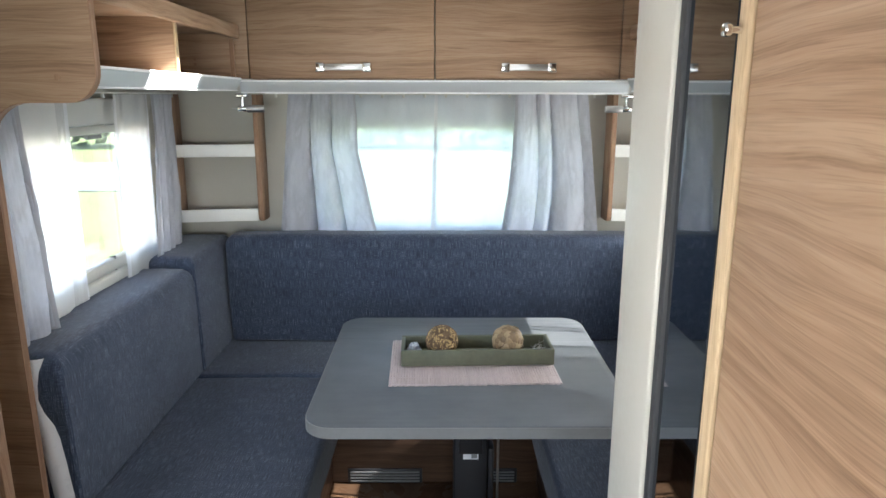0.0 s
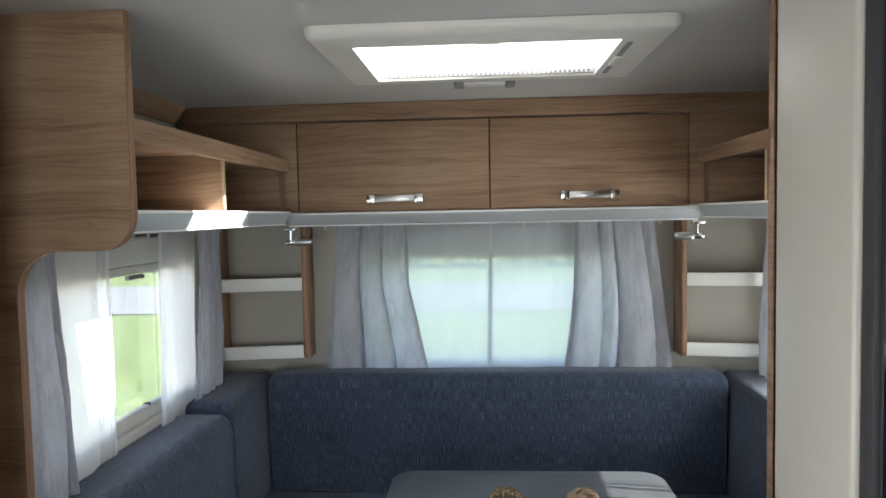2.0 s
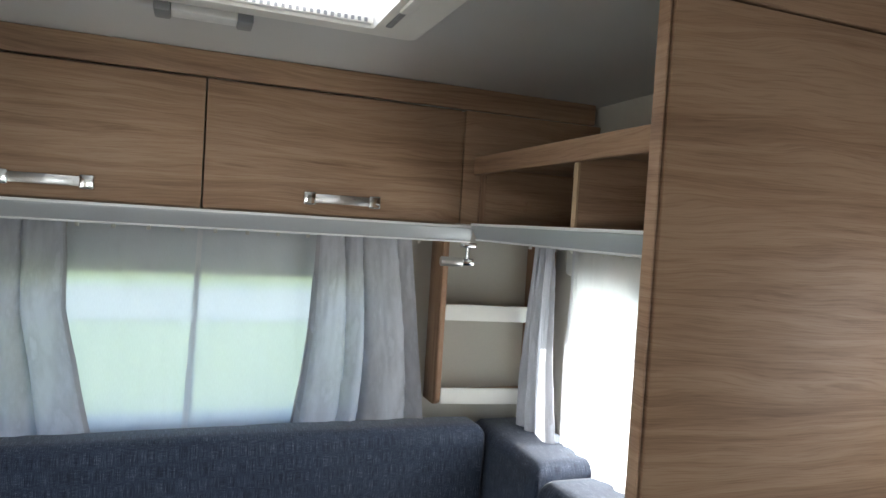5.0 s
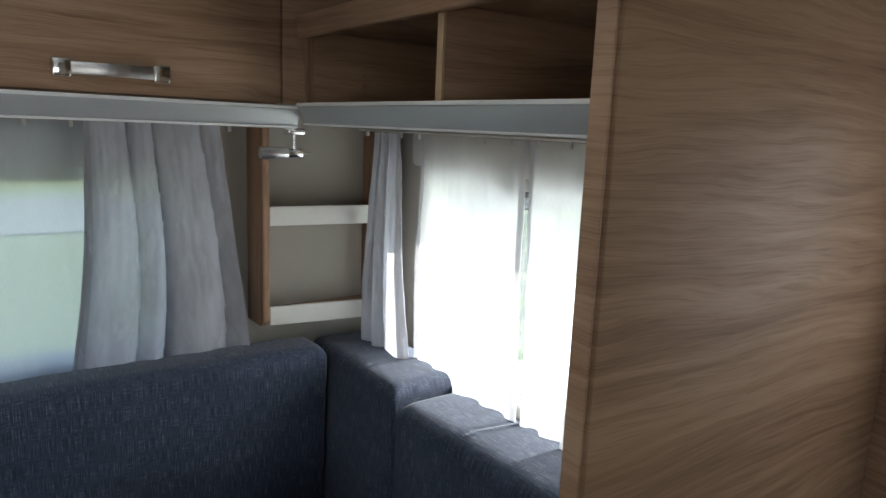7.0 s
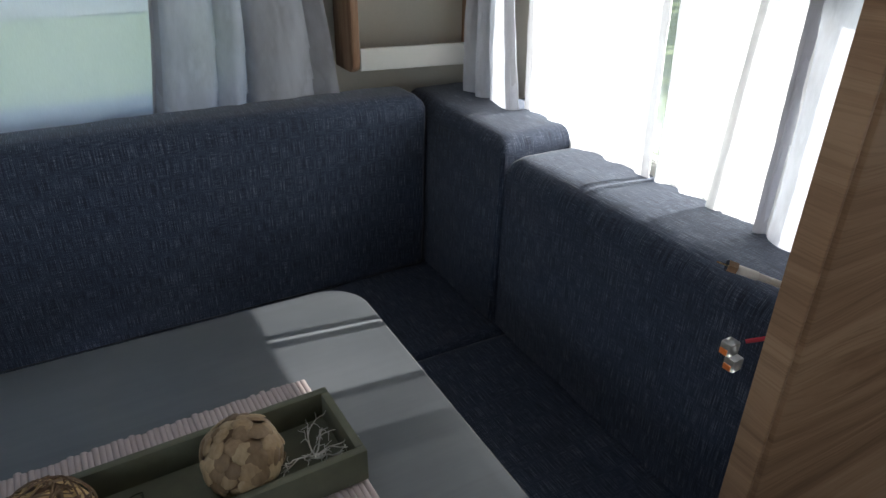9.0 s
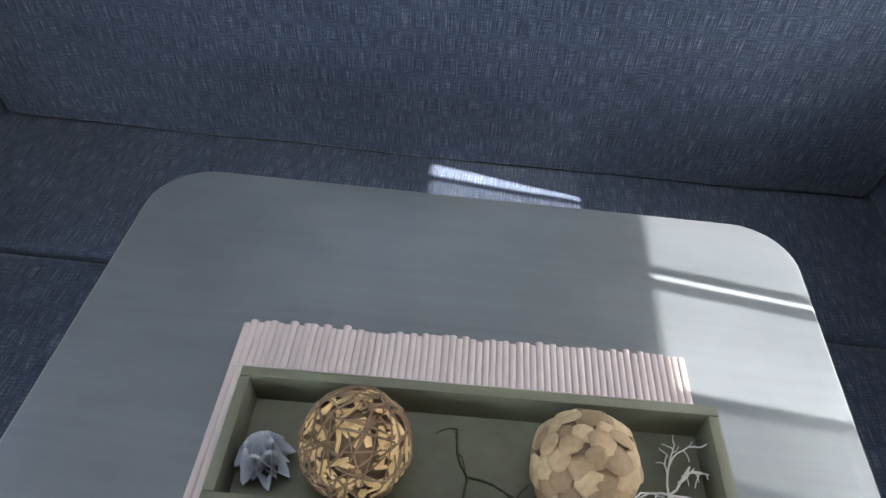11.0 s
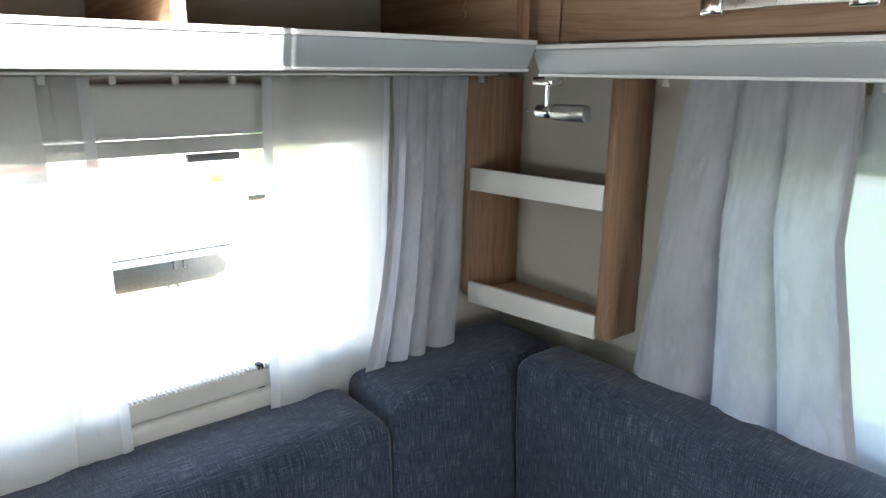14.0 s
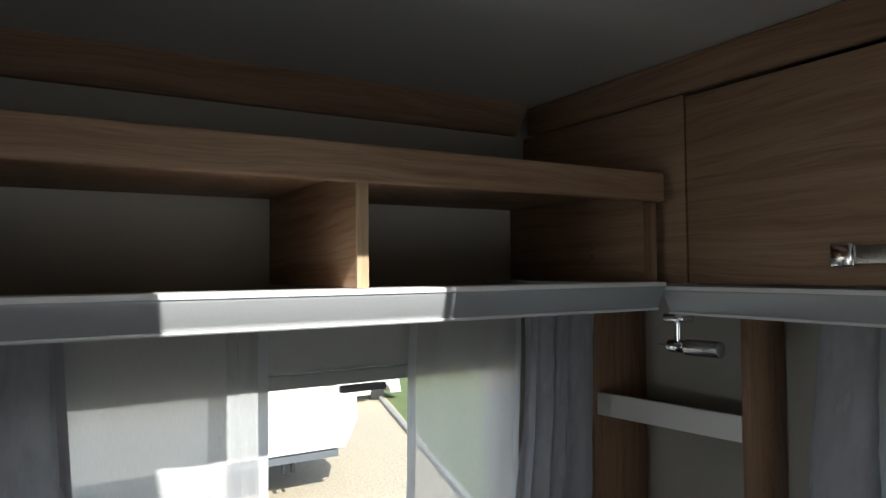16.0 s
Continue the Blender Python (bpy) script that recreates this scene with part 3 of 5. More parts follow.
def bow(xc, zc, y):
    """The curved strap between the two feet of a handle."""
    front = [(xc - 0.072 + 0.144 * i / 14, y - 0.020 - 0.010 * math.sin(math.pi * i / 14)) for i in range(15)]
    back = [(x, yy + 0.005) for x, yy in front[::-1]]
    return prism(front + back, "z", zc - 0.0115, zc + 0.0115, 0.0015)


def bow_handle(parent, xc, zc, y):
    """Chrome bow handle on a locker door."""
    h = part("handle", bow(xc, zc, y), STEEL, parent, "chrome bow handle")
    for sx in (-1, 1):
        x = xc + sx * 0.085
        bm = box(x - 0.0155, x + 0.0155, y - 0.024, y - 0.0005, zc - 0.0165, zc + 0.0165, 0.004, 3)
        part("handle_foot", bm, CHROME, h)
    return h


def rear_lockers():
    """Row of overhead lockers across the rear wall."""
    for s in (-1, 1):
        c = thing("overhead_locker", (s * 0.34, 2.85, 1.54), "walnut-look overhead locker with closed flap door", "locker", "rear overhead lockers")
        a, b = sorted((s * 0.004, s * 0.673))
        body = box(a, b, 2.712, YB - 0.002, 1.54, 1.858)
        part("body", body, WOOD, c)
        a, b = sorted((s * 0.0022, s * 0.676))
        d = part("door", box(a, b, 2.692, 2.710, 1.5425, 1.852, 0.0015, 2), WOOD, c)
        bow_handle(d, s * 0.337 + 0.005, 1.583, 2.692)
        f = thing("wall_panel", (s * 0.88, 2.7, 1.54), "walnut-look filler panel beside overhead locker", "panel", "rear corner panels")
        a, b = sorted((s * 0.680, s * 1.116))
        part("board", board(a, b, 2.6925, 2.71, 1.5425, 1.857), WOOD, f)
    bm = box(-1.09, 1.09, 2.684, 2.7, 1.8585, ZC - 0.001, 0.004, 3)
    structure("trim_rear", bm, WOOD, "brown wood fascia between lockers and ceiling", "trim")


rear_lockers()


def corner_shelf(s):
    """Small two-tier corner shelf below the lockers, its front set at a slant."""
    u = thing("corner_shelf", (s * 0.86, 2.92, 0.97), "walnut-look corner shelf with white front edges", "shelf", "corner shelves")
    z0, z1 = 0.968, 1.486
    # outer upright against the side wall, with a rounded foot
    a, b = sorted((s * 1.068, s * 1.084))
    ol = [(YB - 0.003, z1), (2.85, z1)] + arc(2.85 + 0.04, z0 + 0.05, 0.04, 180, 270, 6) + [(YB - 0.003, z0 + 0.01)]
    part("upright", prism(ol, "x", a, b, 0.002), WOOD_V, u)
    a, b = sorted((s * 0.716, s * 0.736))
    il = [(YB - 0.003, z1), (2.905, z1)] + arc(2.905 + 0.03, z0 + 0.03, 0.03, 180, 270, 6) + [(YB - 0.003, z0)]
    part("upright", prism(il, "x", a, b, 0.004), WOOD_V, u)
    for zt in (1.289, 1.024):
        pts = [(s * 1.067, 2.868), (s * 0.737, 2.918), (s * 0.737, YB - 0.003), (s * 1.067, YB - 0.003)]
        if s > 0:
            pts = pts[::-1]
        part("shelf_board", prism(pts, "z", zt - 0.048, zt - 0.03), WOOD, u)
        p, q = Vector((s * 1.067, 2.865)), Vector((s * 0.737, 2.915))
        nrm = Vector((s * -0.05, -0.33)).normalized() * 0.011
        pts = [tuple(p), tuple(q), tuple(q + nrm), tuple(p + nrm)]
        part("front_edge", prism(pts, "z", zt - 0.05, zt, 0.0015), WHITE_BAND, u, "white front strip")
    return u


corner_shelf(-1)
corner_shelf(1)


def spot_lamp(s):
    u = thing("spot_lamp", (s * 0.716, 2.712, 1.49), "small satin steel reading spot under light rail", "spot lamp", "reading spots")
    x, y = s * 0.716, 2.712
    part("mount", box(x - 0.021, x + 0.021, y - 0.017, y + 0.017, 1.4755, 1.4902, 0.005, 3), CHROME, u, "chrome mount")
    part("stem", cyl((x, y, 1.4755), (x, y, 1.440), 0.0055, n=14), CHROME, u)
    d = Vector((-s * 0.92, 0.1, 0.0)).normalized()
    c = Vector((x, y, 1.434))
    part("joint", cyl(c + d * 0.014, c - d * 0.018, 0.011, n=18, bevel=0.002), CHROME, u)
    hd = part("head", cyl(c + d * 0.015, c + d * 0.078, 0.0135, n=24, bevel=0.002), STEEL, u, "satin steel head")
    part("switch", cyl(c - d * 0.018, c - d * 0.04, 0.0018, n=8), STEEL, u)
    return u


spot_lamp(-1)
spot_lamp(1)


# side panel between seating and kitchen, cut out round the window
def divider_panel():
    p = thing("divider_panel", (-0.92, 1.595, 0), "walnut-look divider panel with curved window cut-out", "panel")
    line = ([(-0.689, ZC - 0.001)] + arc(-0.689 - 0.065, 1.534, 0.065, 0, -90, 8)
            + arc(-0.925 + 0.085, 1.469 - 0.085, 0.085, 90, 180, 8)
            + [(-0.925, 0.001), (-1.119, 0.001), (-1.119, ZC - 0.001)])
    part("board", prism(line, "y", 1.587, 1.605), WOOD, p)
    band = ([(-0.6875, ZC - 0.001)] + arc(-0.6875 - 0.0665, 1.534, 0.0665, 0, -90, 8)
            + arc(-0.9235 + 0.085, 1.4675 - 0.085, 0.085, 90, 180, 8) + [(-0.9235, 0.001)])
    inner = ([(-0.6890, ZC - 0.001)] + arc(-0.689 - 0.065, 1.534, 0.065, 0, -90, 8)
             + arc(-0.925 + 0.085, 1.469 - 0.085, 0.085, 90, 180, 8) + [(-0.925, 0.001)])
    bm = bmesh.new()
    rows = [[bm.verts.new((x, y, z)) for x, z in line_] for line_, y in ((band, 1.5855), (band, 1.6065), (inner, 1.6065), (inner, 1.5855))]
    n = len(band)
    for k in range(4):
        for i in range(n - 1):
            bm.faces.new((rows[k][i], rows[k][i + 1], rows[(k + 1) % 4][i + 1], rows[(k + 1) % 4][i]))
    part("edge_band", bm, WOOD_V, p, "rounded brown edge band")
    for z in (1.68, 1.519):
        part("screw_cap", cyl((-0.769, 1.5872, z), (-0.769, 1.5855, z), 0.007, n=14), WOOD_V, p)
    return p


divider_panel()


def tall_kitchen_unit():
    k = thing("tall_cabinet", (-1.0, 0.95, 0), "cream tall kitchen cabinet with brown wood frame", "cabinet")
    part("body", box(-1.119, -0.905, 1.12, 1.40, 0.001, 1.83), CREAM_PAINT, k)
    part("door", box(-0.904, -0.886, 1.125, 1.395, 0.12, 1.80, 0.003, 2), CREAM_PAINT, k)
    part("side_post", box(-1.119, -0.88, 1.401, 1.43, 0.001, ZC - 0.001, 0.002), WOOD_V, k)
    part("top_strip", box(-1.119, -0.87, 0.2, 1.40, 1.832, ZC - 0.001, 0.003), WOOD, k)
    return k


tall_kitchen_unit()


def kitchen_base():
    k = thing("kitchen_unit", (-0.85, 0.5, 0), "low cream kitchen base cabinet beside the aisle", "cabinet")
    part("body", box(-1.119, -0.62, -0.3, 0.78, 0.001, 0.86), CREAM_PAINT, k)
    part("worktop", box(-1.119, -0.59, -0.32, 0.79, 0.861, 0.90, 0.005), TABLE, k)
    return k


kitchen_base()


def wash_room():
    """Wash-room front along the aisle: wooden door, dark mirror strip, cream post."""
    d = tagged(thing("door_1", (0.27, 0.2, 0), "walnut-look wash-room door with small chrome knob", "door"), kind="structure")
    part("leaf", box(0.262, 0.284, -0.12, 0.708, 0.02, ZC - 0.03, 0.002), WOOD, d)
    part("edge_strip", box(0.259, 0.284, 0.7095, 0.733, 0.02, ZC - 0.03, 0.004, 3), EDGE, d, "pale edge strip")
    kn = part("knob", cyl((0.2585, 0.723, 1.536), (0.25, 0.723, 1.536), 0.003, n=16), CHROME, d, "small chrome knob")
    part("knob_head", cyl((0.2505, 0.723, 1.536), (0.243, 0.723, 1.536), 0.0055, n=20, bevel=0.0025), CHROME, kn)
    m = thing("mirror", (0.27, 0.79, 0), "narrow dark wall mirror beside wash-room door", "mirror")
    part("glass", box(0.2625, 0.27, 0.742, 0.850, 0.04, ZC - 0.002), MIRROR, m, "dark mirror glass")
    part("seal", box(0.258, 0.272, 0.8505, 0.867, 0.001, ZC - 0.001, 0.002), RUBBER, m, "black rubber seal")
    part("seal", box(0.264, 0.272, 0.7345, 0.7415, 0.001, ZC - 0.001), RUBBER, m)
    p = thing("cream_post", (0.29, 0.93, 0), "cream lacquered corner post of wash-room", "post")
    part("post", box(0.254, 0.30, 0.868, 1.006, 0.001, ZC - 0.001, 0.006, 3), CREAM_PAINT, p)
    bm = box(0.30, XW, 0.99, 1.006, 0.001, ZC - 0.001)
    box(0.285, XW, -0.30, -0.28, 0.001, ZC - 0.001, bm=bm)
    box(0.2865, 0.30, -0.28, 0.8675, 0.001, ZC - 0.001, bm=bm)
    box(0.264, 0.2865, -0.28, -0.122, 0.001, ZC - 0.001, bm=bm)
    structure("wall_washroom", bm, CREAM, "cream partition walls of the wash-room", "wall")


wash_room()


def partition():
    """Walnut-look partition between entrance and seating, with a door-like front panel."""
    p = thing("partition_cabinet", (0.82, 1.666, 0), "walnut-look partition cabinet front beside entrance", "cabinet")
    part("core", box(0.5285, 1.19, 1.670, 1.678, 0.022, 1.8485), WOOD, p)
    part("top_board", box(0.5285, 1.119, 1.670, 1.678, 1.849, ZC - 0.001), WOOD, p)
    part("plinth", box(0.5285, 1.119, 1.670, 1.678, 0.001, 0.0215), WOOD, p)
    part("edge_strip", box(0.5245, 0.528, 1.6565, 1.6785, 0.001, ZC - 0.001, 0.0012, 2), WOOD, p, "banded end of the board")
    part("door", box(0.533, 1.19, 1.655, 1.6695, 0.03, 1.845, 0.0025, 2), WOOD, p)
    part("top_strip", box(0.533, 1.118, 1.655, 1.6695, 1.8495, ZC - 0.001, 0.0025, 2), WOOD, p)
    return p


partition()
cl = bmesh.new()
box(1.1, 1.1185, 1.008, EW[0] - 0.001, 0.001, ZC - 0.001, bm=cl)
box(1.1, 1.1185, EW[0] - 0.001, 1.654, EW[3], ZC - 0.001, bm=cl)
structure("wall_cladding", cl, WOOD, "walnut-look cladding above the entrance", "wall")


def entrance_door():
    d = tagged(thing("door_2", (1.2, 1.35, 0.02), "unseen walnut-look entrance door with added white board, closed", "door"), kind="structure")
    # leaf is set outward so that the partition fills the camera's view
    part("leaf", box(1.195, 1.225, EW[0] - 0.03, EW[1] + 0.03, EW[2] - 0.02, EW[3] + 0.03, 0.002), WOOD, d)
    # white board added behind the fill lamp as its made-up source
    part("pane", box(1.1905, 1.1945, 1.10, 1.54, 0.94, 1.56, 0.001), WHITE, d, "white board added as source for the fill lamp")
    lining = ring_prism(rounded_rect(EW[0] - 0.02, EW[1] + 0.02, EW[2] - 0.02, EW[3] + 0.02, 0.01), rounded_rect(EW[0] - 0.001, EW[1] + 0.001, EW[2] - 0.001, EW[3] + 0.001, 0.005), "x", XW + T + 0.001, 1.1945)
    part("lining", lining, WOOD, d)


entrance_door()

# ---- seating ----
def uv_box(me, shift):
    """UV in metres by the main direction of each face, so that the weave keeps its size."""
    uv = me.uv_layers.new(name="uv")
    for p in me.polygons:
        nx, ny, nz = (abs(c) for c in p.normal)
        for li in p.loop_indices:
            c = me.vertices[me.loops[li].vertex_index].co + shift
            if nz >= nx and nz >= ny:
                uv.data[li].uv = (c.x, c.y)
            elif nx >= ny:
                uv.data[li].uv = (c.y, c.z)
            else:
                uv.data[li].uv = (c.x, c.z)


def soft_box(x0, x1, y0, y1, z0, z1, r, puff, seed, lean=(0, 0)):
    """An upholstered block: rounded edges, faces slightly bulged and uneven; its top leans by lean."""
    bm = box(x0, x1, y0, y1, z0, z1)
    rims = [e for e in bm.edges if all(v.co.z > z1 - 1e-5 for v in e.verts)]
    bmesh.ops.bevel(bm, geom=rims, offset=r, segments=5, profile=0.55, affect="EDGES")
    seams = [e for e in bm.edges if e.calc_face_angle(0) > 0.9]
    bmesh.ops.bevel(bm, geom=seams, offset=min(r, 0.014), segments=3, profile=0.6, affect="EDGES")
    size = Vector((x1 - x0, y1 - y0, z1 - z0))
    for axis in range(3):
        lo = Vector((x0, y0, z0))[axis]
        n = max(1, int(size[axis] / 0.07))
        for i in range(1, n):
            co, no = Vector((0, 0, 0)), Vector((0, 0, 0))
            co[axis], no[axis] = lo + r + (size[axis] - 2 * r) * i / n, 1
            bmesh.ops.bisect_plane(bm, geom=bm.verts[:] + bm.edges[:] + bm.faces[:], plane_co=co, plane_no=no)
    bm.normal_update()
    c = Vector(((x0 + x1) / 2, (y0 + y1) / 2, (z0 + z1) / 2))
    moves = []
    for v in bm.verts:
        u = [(v.co[i] - c[i]) / (size[i] / 2) for i in range(3)]
        nrm = v.normal
        k = 1.0
        for i in range(3):
            k *= 1 - abs(u[i]) ** 4 * (1 - abs(nrm[i]))
        wob = noise.noise(v.co * 5 + Vector((seed, 0, 0))) * 0.004 + noise.noise(v.co * 17 + Vector((0, seed, 0))) * 0.0015
        moves.append(nrm * (puff * k + wob))
    for v, m in zip(bm.verts, moves):
        v.co += m
        f = (v.co.z - z0) / size.z
        v.co.x += lean[0] * f
        v.co.y += lean[1] * f
    return bm


def upholstery(name, bm, parent):
    ob = part(name, bm, FABRIC, parent)
    uv_box(ob.data, origin_of(parent))
    return ob


def cushion(name, b, r, puff, seed, label, group, lean=(0, 0)):
    x0, x1, y0, y1, z0, z1 = b
    t = thing(name, ((x0 + x1) / 2, (y0 + y1) / 2, z0), label, "cushion", group)
    upholstery("cover", soft_box(x0, x1, y0, y1, z0, z1, r, puff, seed, lean), t)
    return t


SEAT_Z = 0.462
for s in (-1, 1):
    a, b = sorted((s * 0.335, s * 1.0))
    cushion("seat_cushion", (a, b, 1.64 if s < 0 else 1.685, 2.477, 0.325, SEAT_Z), 0.02, 0.005, 3 * s, "dark blue woven side bench seat cushion", "seat cushions")
    a, b = sorted((s * 0.865, s * 1.068))
    cushion("back_cushion", (a, b, 1.64 if s < 0 else 1.685, 2.502, 0.472, 0.878), 0.045, 0.008, 7 + s, "dark blue woven side backrest with rounded top", "back cushions", (s * 0.012, 0))
    a, b = sorted((s * 0.862, s * 1.075))
    cushion("corner_back_cushion", (a, b, 2.511, 2.965, 0.472, 0.908), 0.04, 0.006, 11 + s, "dark blue woven corner backrest cushion", "back cushions", (s * 0.012, 0))
cushion("rear_seat_cushion", (-0.99, 0.99, 2.484, 2.98, 0.325, SEAT_Z + 0.004), 0.02, 0.005, 21, "dark blue woven rear bench seat cushion", "seat cushions")
cushion("rear_back_cushion", (-0.851, 0.851, 2.822, 2.962, 0.475, 0.926), 0.04, 0.008, 25, "long dark blue woven rear backrest under window", "back cushions", (0, -0.018))


def benches():
    for s in (-1, 1):
        b = thing("bench_box", (s * 0.75, 2.07, 0), "dark brown wood bench box below seat cushions", "bench", "bench boxes")
        x0, x1 = sorted((s * 0.40, s * 1.119))
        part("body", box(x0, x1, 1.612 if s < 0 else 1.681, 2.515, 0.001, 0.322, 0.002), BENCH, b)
    b = thing("bench_box", (0, 2.77, 0), "dark brown wood rear bench box with two dark vents", "bench", "bench boxes")
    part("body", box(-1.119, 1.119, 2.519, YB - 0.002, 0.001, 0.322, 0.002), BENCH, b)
    for x0, x1 in ((-0.34, -0.05), (0.17, 0.32)):
        g = part("vent_frame", box(x0, x1, 2.509, 2.5185, 0.003, 0.062, 0.002), BLACK, b, "black vent grille")
        for i in range(4):
            part("vent_slat", box(x0 + 0.01, x1 - 0.01, 2.504, 2.5085, 0.01 + i * 0.0125, 0.016 + i * 0.0125, 0.001), GREY_PLASTIC, g)


benches()


# ---- table and what lies on it ----
def dining_table():
    t = thing("dining_table", (0.1, 2.1, 0), "grey laminate table with rounded corners on black lift column", "table")
    x0, x1, y0, y1 = -0.321, 0.519, 1.645, 2.466
    part("tabletop", prism(rounded_rect(x0 + 0.0025, x1 - 0.0025, y0 + 0.0025, y1 - 0.0025, 0.072, 12), "z", 0.67, 0.70, 0.0015), TABLE, t)
    part("edge_band", ring_prism(rounded_rect(x0, x1, y0, y1, 0.075, 12), rounded_rect(x0 + 0.0026, x1 - 0.0026, y0 + 0.0026, y1 - 0.0026, 0.0725, 12), "z", 0.6685, 0.6975), GREY_PLASTIC, t, "grey plastic edge band")
    col = part("column", box(0.062, 0.168, 2.06, 2.15, 0.015, 0.631, 0.008, 3), BLACK, t, "black lift column")
    part("sticker", box(0.092, 0.14, 2.0585, 2.0597, 0.37, 0.392), PAPER, col, "small white sticker")
    part("sticker_mark", box(0.118, 0.136, 2.0575, 2.0583, 0.374, 0.388), GREY_PLASTIC, col)
    part("slider", box(0.078, 0.152, 2.035, 2.059, 0.40, 0.64, 0.004), BLACK, col)
    part("lever", box(0.172, 0.19, 2.07, 2.13, 0.22, 0.40, 0.005), BLACK, col)
    part("bracket", box(-0.03, 0.26, 1.98, 2.22, 0.632, 0.668, 0.004), BLACK, t, "black steel bracket")
    for x in (0.085, 0.145):
        part("bolt", cyl((x, 2.03, 0.622), (x, 2.03, 0.6315), 0.008, n=12), CHROME, t)
    part("rod", cyl((0.2, 2.05, 0.05), (0.2, 2.05, 0.622), 0.004, n=10), STEEL, t, "thin steel rod")
    part("foot", box(0.0, 0.23, 1.96, 2.26, 0.001, 0.0145, 0.004), BLACK, t)
    return t


dining_table()
TURN = Matrix.Translation((0.114, 2.037, 0)) @ Matrix.Rotation(radians(1.8), 4, "Z")


def place_mat():
    """Ribbed table mat: rolled paper-cord ribs laid side by side."""
    m, n, l, b = material("ribbed_mat_cord", 0.75)
    ri = n.new("ShaderNodeObjectInfo").outputs["Random"]
    fine = noise_node(n, l, (300, 40, 300), 1.0, 3)
    c1 = ramp(n, l, ri, [(0.0, (0.46, 0.386, 0.37)), (0.5, (0.48, 0.405, 0.388)), (1.0, (0.50, 0.423, 0.405))])
    l.new(mix_col(n, l, 0.5, c1, ramp(n, l, fine, [(0.3, (0.75, 0.73, 0.72)), (0.7, (1, 1, 1))]), "MULTIPLY"), b.inputs["Base Color"])
    mat = thing("place_mat", (0, 0, 0.70), "ribbed pinkish-beige table mat under tray", "place mat")
    count, w = 66, 0.482
    rnd = random.Random(4)
    rib = bmesh.new()
    tube([(0, -0.155 + 0.345 * k / 4, 0.0028) for k in range(5)], 0.0047, 12, rib)
    for v in rib.verts:
        v.co.z = max(v.co.z * 0.8, 0.0006)
    me = mesh_from("rib", rib, m)
    for i in range(count):
        ob = new("rib", me)
        ob.parent = mat
        ob.location = (-w / 2 + w * (i + 0.5) / count + rnd.uniform(-0.0004, 0.0004), rnd.uniform(-0.0025, 0.0025), rnd.uniform(0, 0.0003))
        ob.rotation_euler = (0, 0, rnd.uniform(-0.0015, 0.0015))
        ob.scale = (1, rnd.uniform(0.99, 1.01), 1)
    for yy in (-0.11, -0.03, 0.05, 0.13):
        part("thread", tube([(-w / 2 + w * k / 12, yy, 0.7079) for k in range(13)], 0.0005, 4), m, mat)
    mat.matrix_basis = TURN @ mat.matrix_basis


place_mat()


def tray():
    t = thing("tray", (0, 0, 0.708), "olive painted wooden tray with decorations on table mat", "tray")
    x0, x1, y0, y1, z0, z1 = -0.210, 0.242, -0.034, 0.100, 0.708, 0.756
    part("base", box(x0 + 0.011, x1 - 0.011, y0 + 0.011, y1 - 0.011, z0, z0 + 0.007), TRAY_PAINT, t)
    for name, b in (("long_side", (x0, x1, y0, y0 + 0.011)), ("long_side", (x0, x1, y1 - 0.011, y1)),
                    ("short_side", (x0, x0 + 0.011, y0 + 0.0112, y1 - 0.0112)), ("short_side", (x1 - 0.011, x1, y0 + 0.0112, y1 - 0.0112))):
        part(name, box(*b, z0, z1, 0.0018, 2), TRAY_PAINT, t)
    t.matrix_basis = TURN @ t.matrix_basis


tray()


def straw_ball(c, r):
    """Ball wound of straw shavings."""
    rnd = random.Random(8)
    t = thing("straw_ball", (c[0], c[1], c[2] - r), "ball of golden straw shavings in tray", "decor ball", "decor balls")
    core = bmesh.new()
    bmesh.ops.create_icosphere(core, subdivisions=3, radius=r * 0.9, matrix=Matrix.Translation(c))
    for v in core.verts:
        v.co += (v.co - Vector(c)).normalized() * noise.noise(v.co * 90) * 0.003
    part("core", core, STRAW_DARK, t, "brown inner fibre")
    for name, mat, count, w, length, rr in (("shaving_layer", STRAW, 260, 0.0032, 0.018, 0.965), ("fibre_layer", STRAW_DARK, 150, 0.0013, 0.05, 1.0)):
        bm = bmesh.new()
        for _ in range(count):
            d = Vector((rnd.gauss(0, 1), rnd.gauss(0, 1), rnd.gauss(0, 1))).normalized()
            tan = d.orthogonal().normalized()
            tan.rotate(Matrix.Rotation(rnd.uniform(0, 6.28), 3, d))
            side = d.cross(tan)
            n = 5
            rows = []
            ww = w * rnd.uniform(0.6, 1.3)
            ll = length * rnd.uniform(0.7, 1.4)
            for k in range(n):
                f = k / (n - 1) - 0.5
                p = (d + tan * (f * ll / r)).normalized() * r * (rr + 0.05 * rnd.uniform(0, 1) * (0.3 + abs(f))) + Vector(c)
                off = side * ww * (1 - abs(f) * 0.7)
                rows.append((bm.verts.new(p - off), bm.verts.new(p + off), bm.verts.new(p + d * 0.0012)))
            for k in range(n - 1):
                a, b = rows[k], rows[k + 1]
                bm.faces.new((a[0], a[2], b[2], b[0]))
                bm.faces.new((a[2], a[1], b[1], b[2]))
                bm.faces.new((a[1], a[0], b[0], b[1]))
        tagged(part(name, bm, mat, t), kind="stuff")
    return t


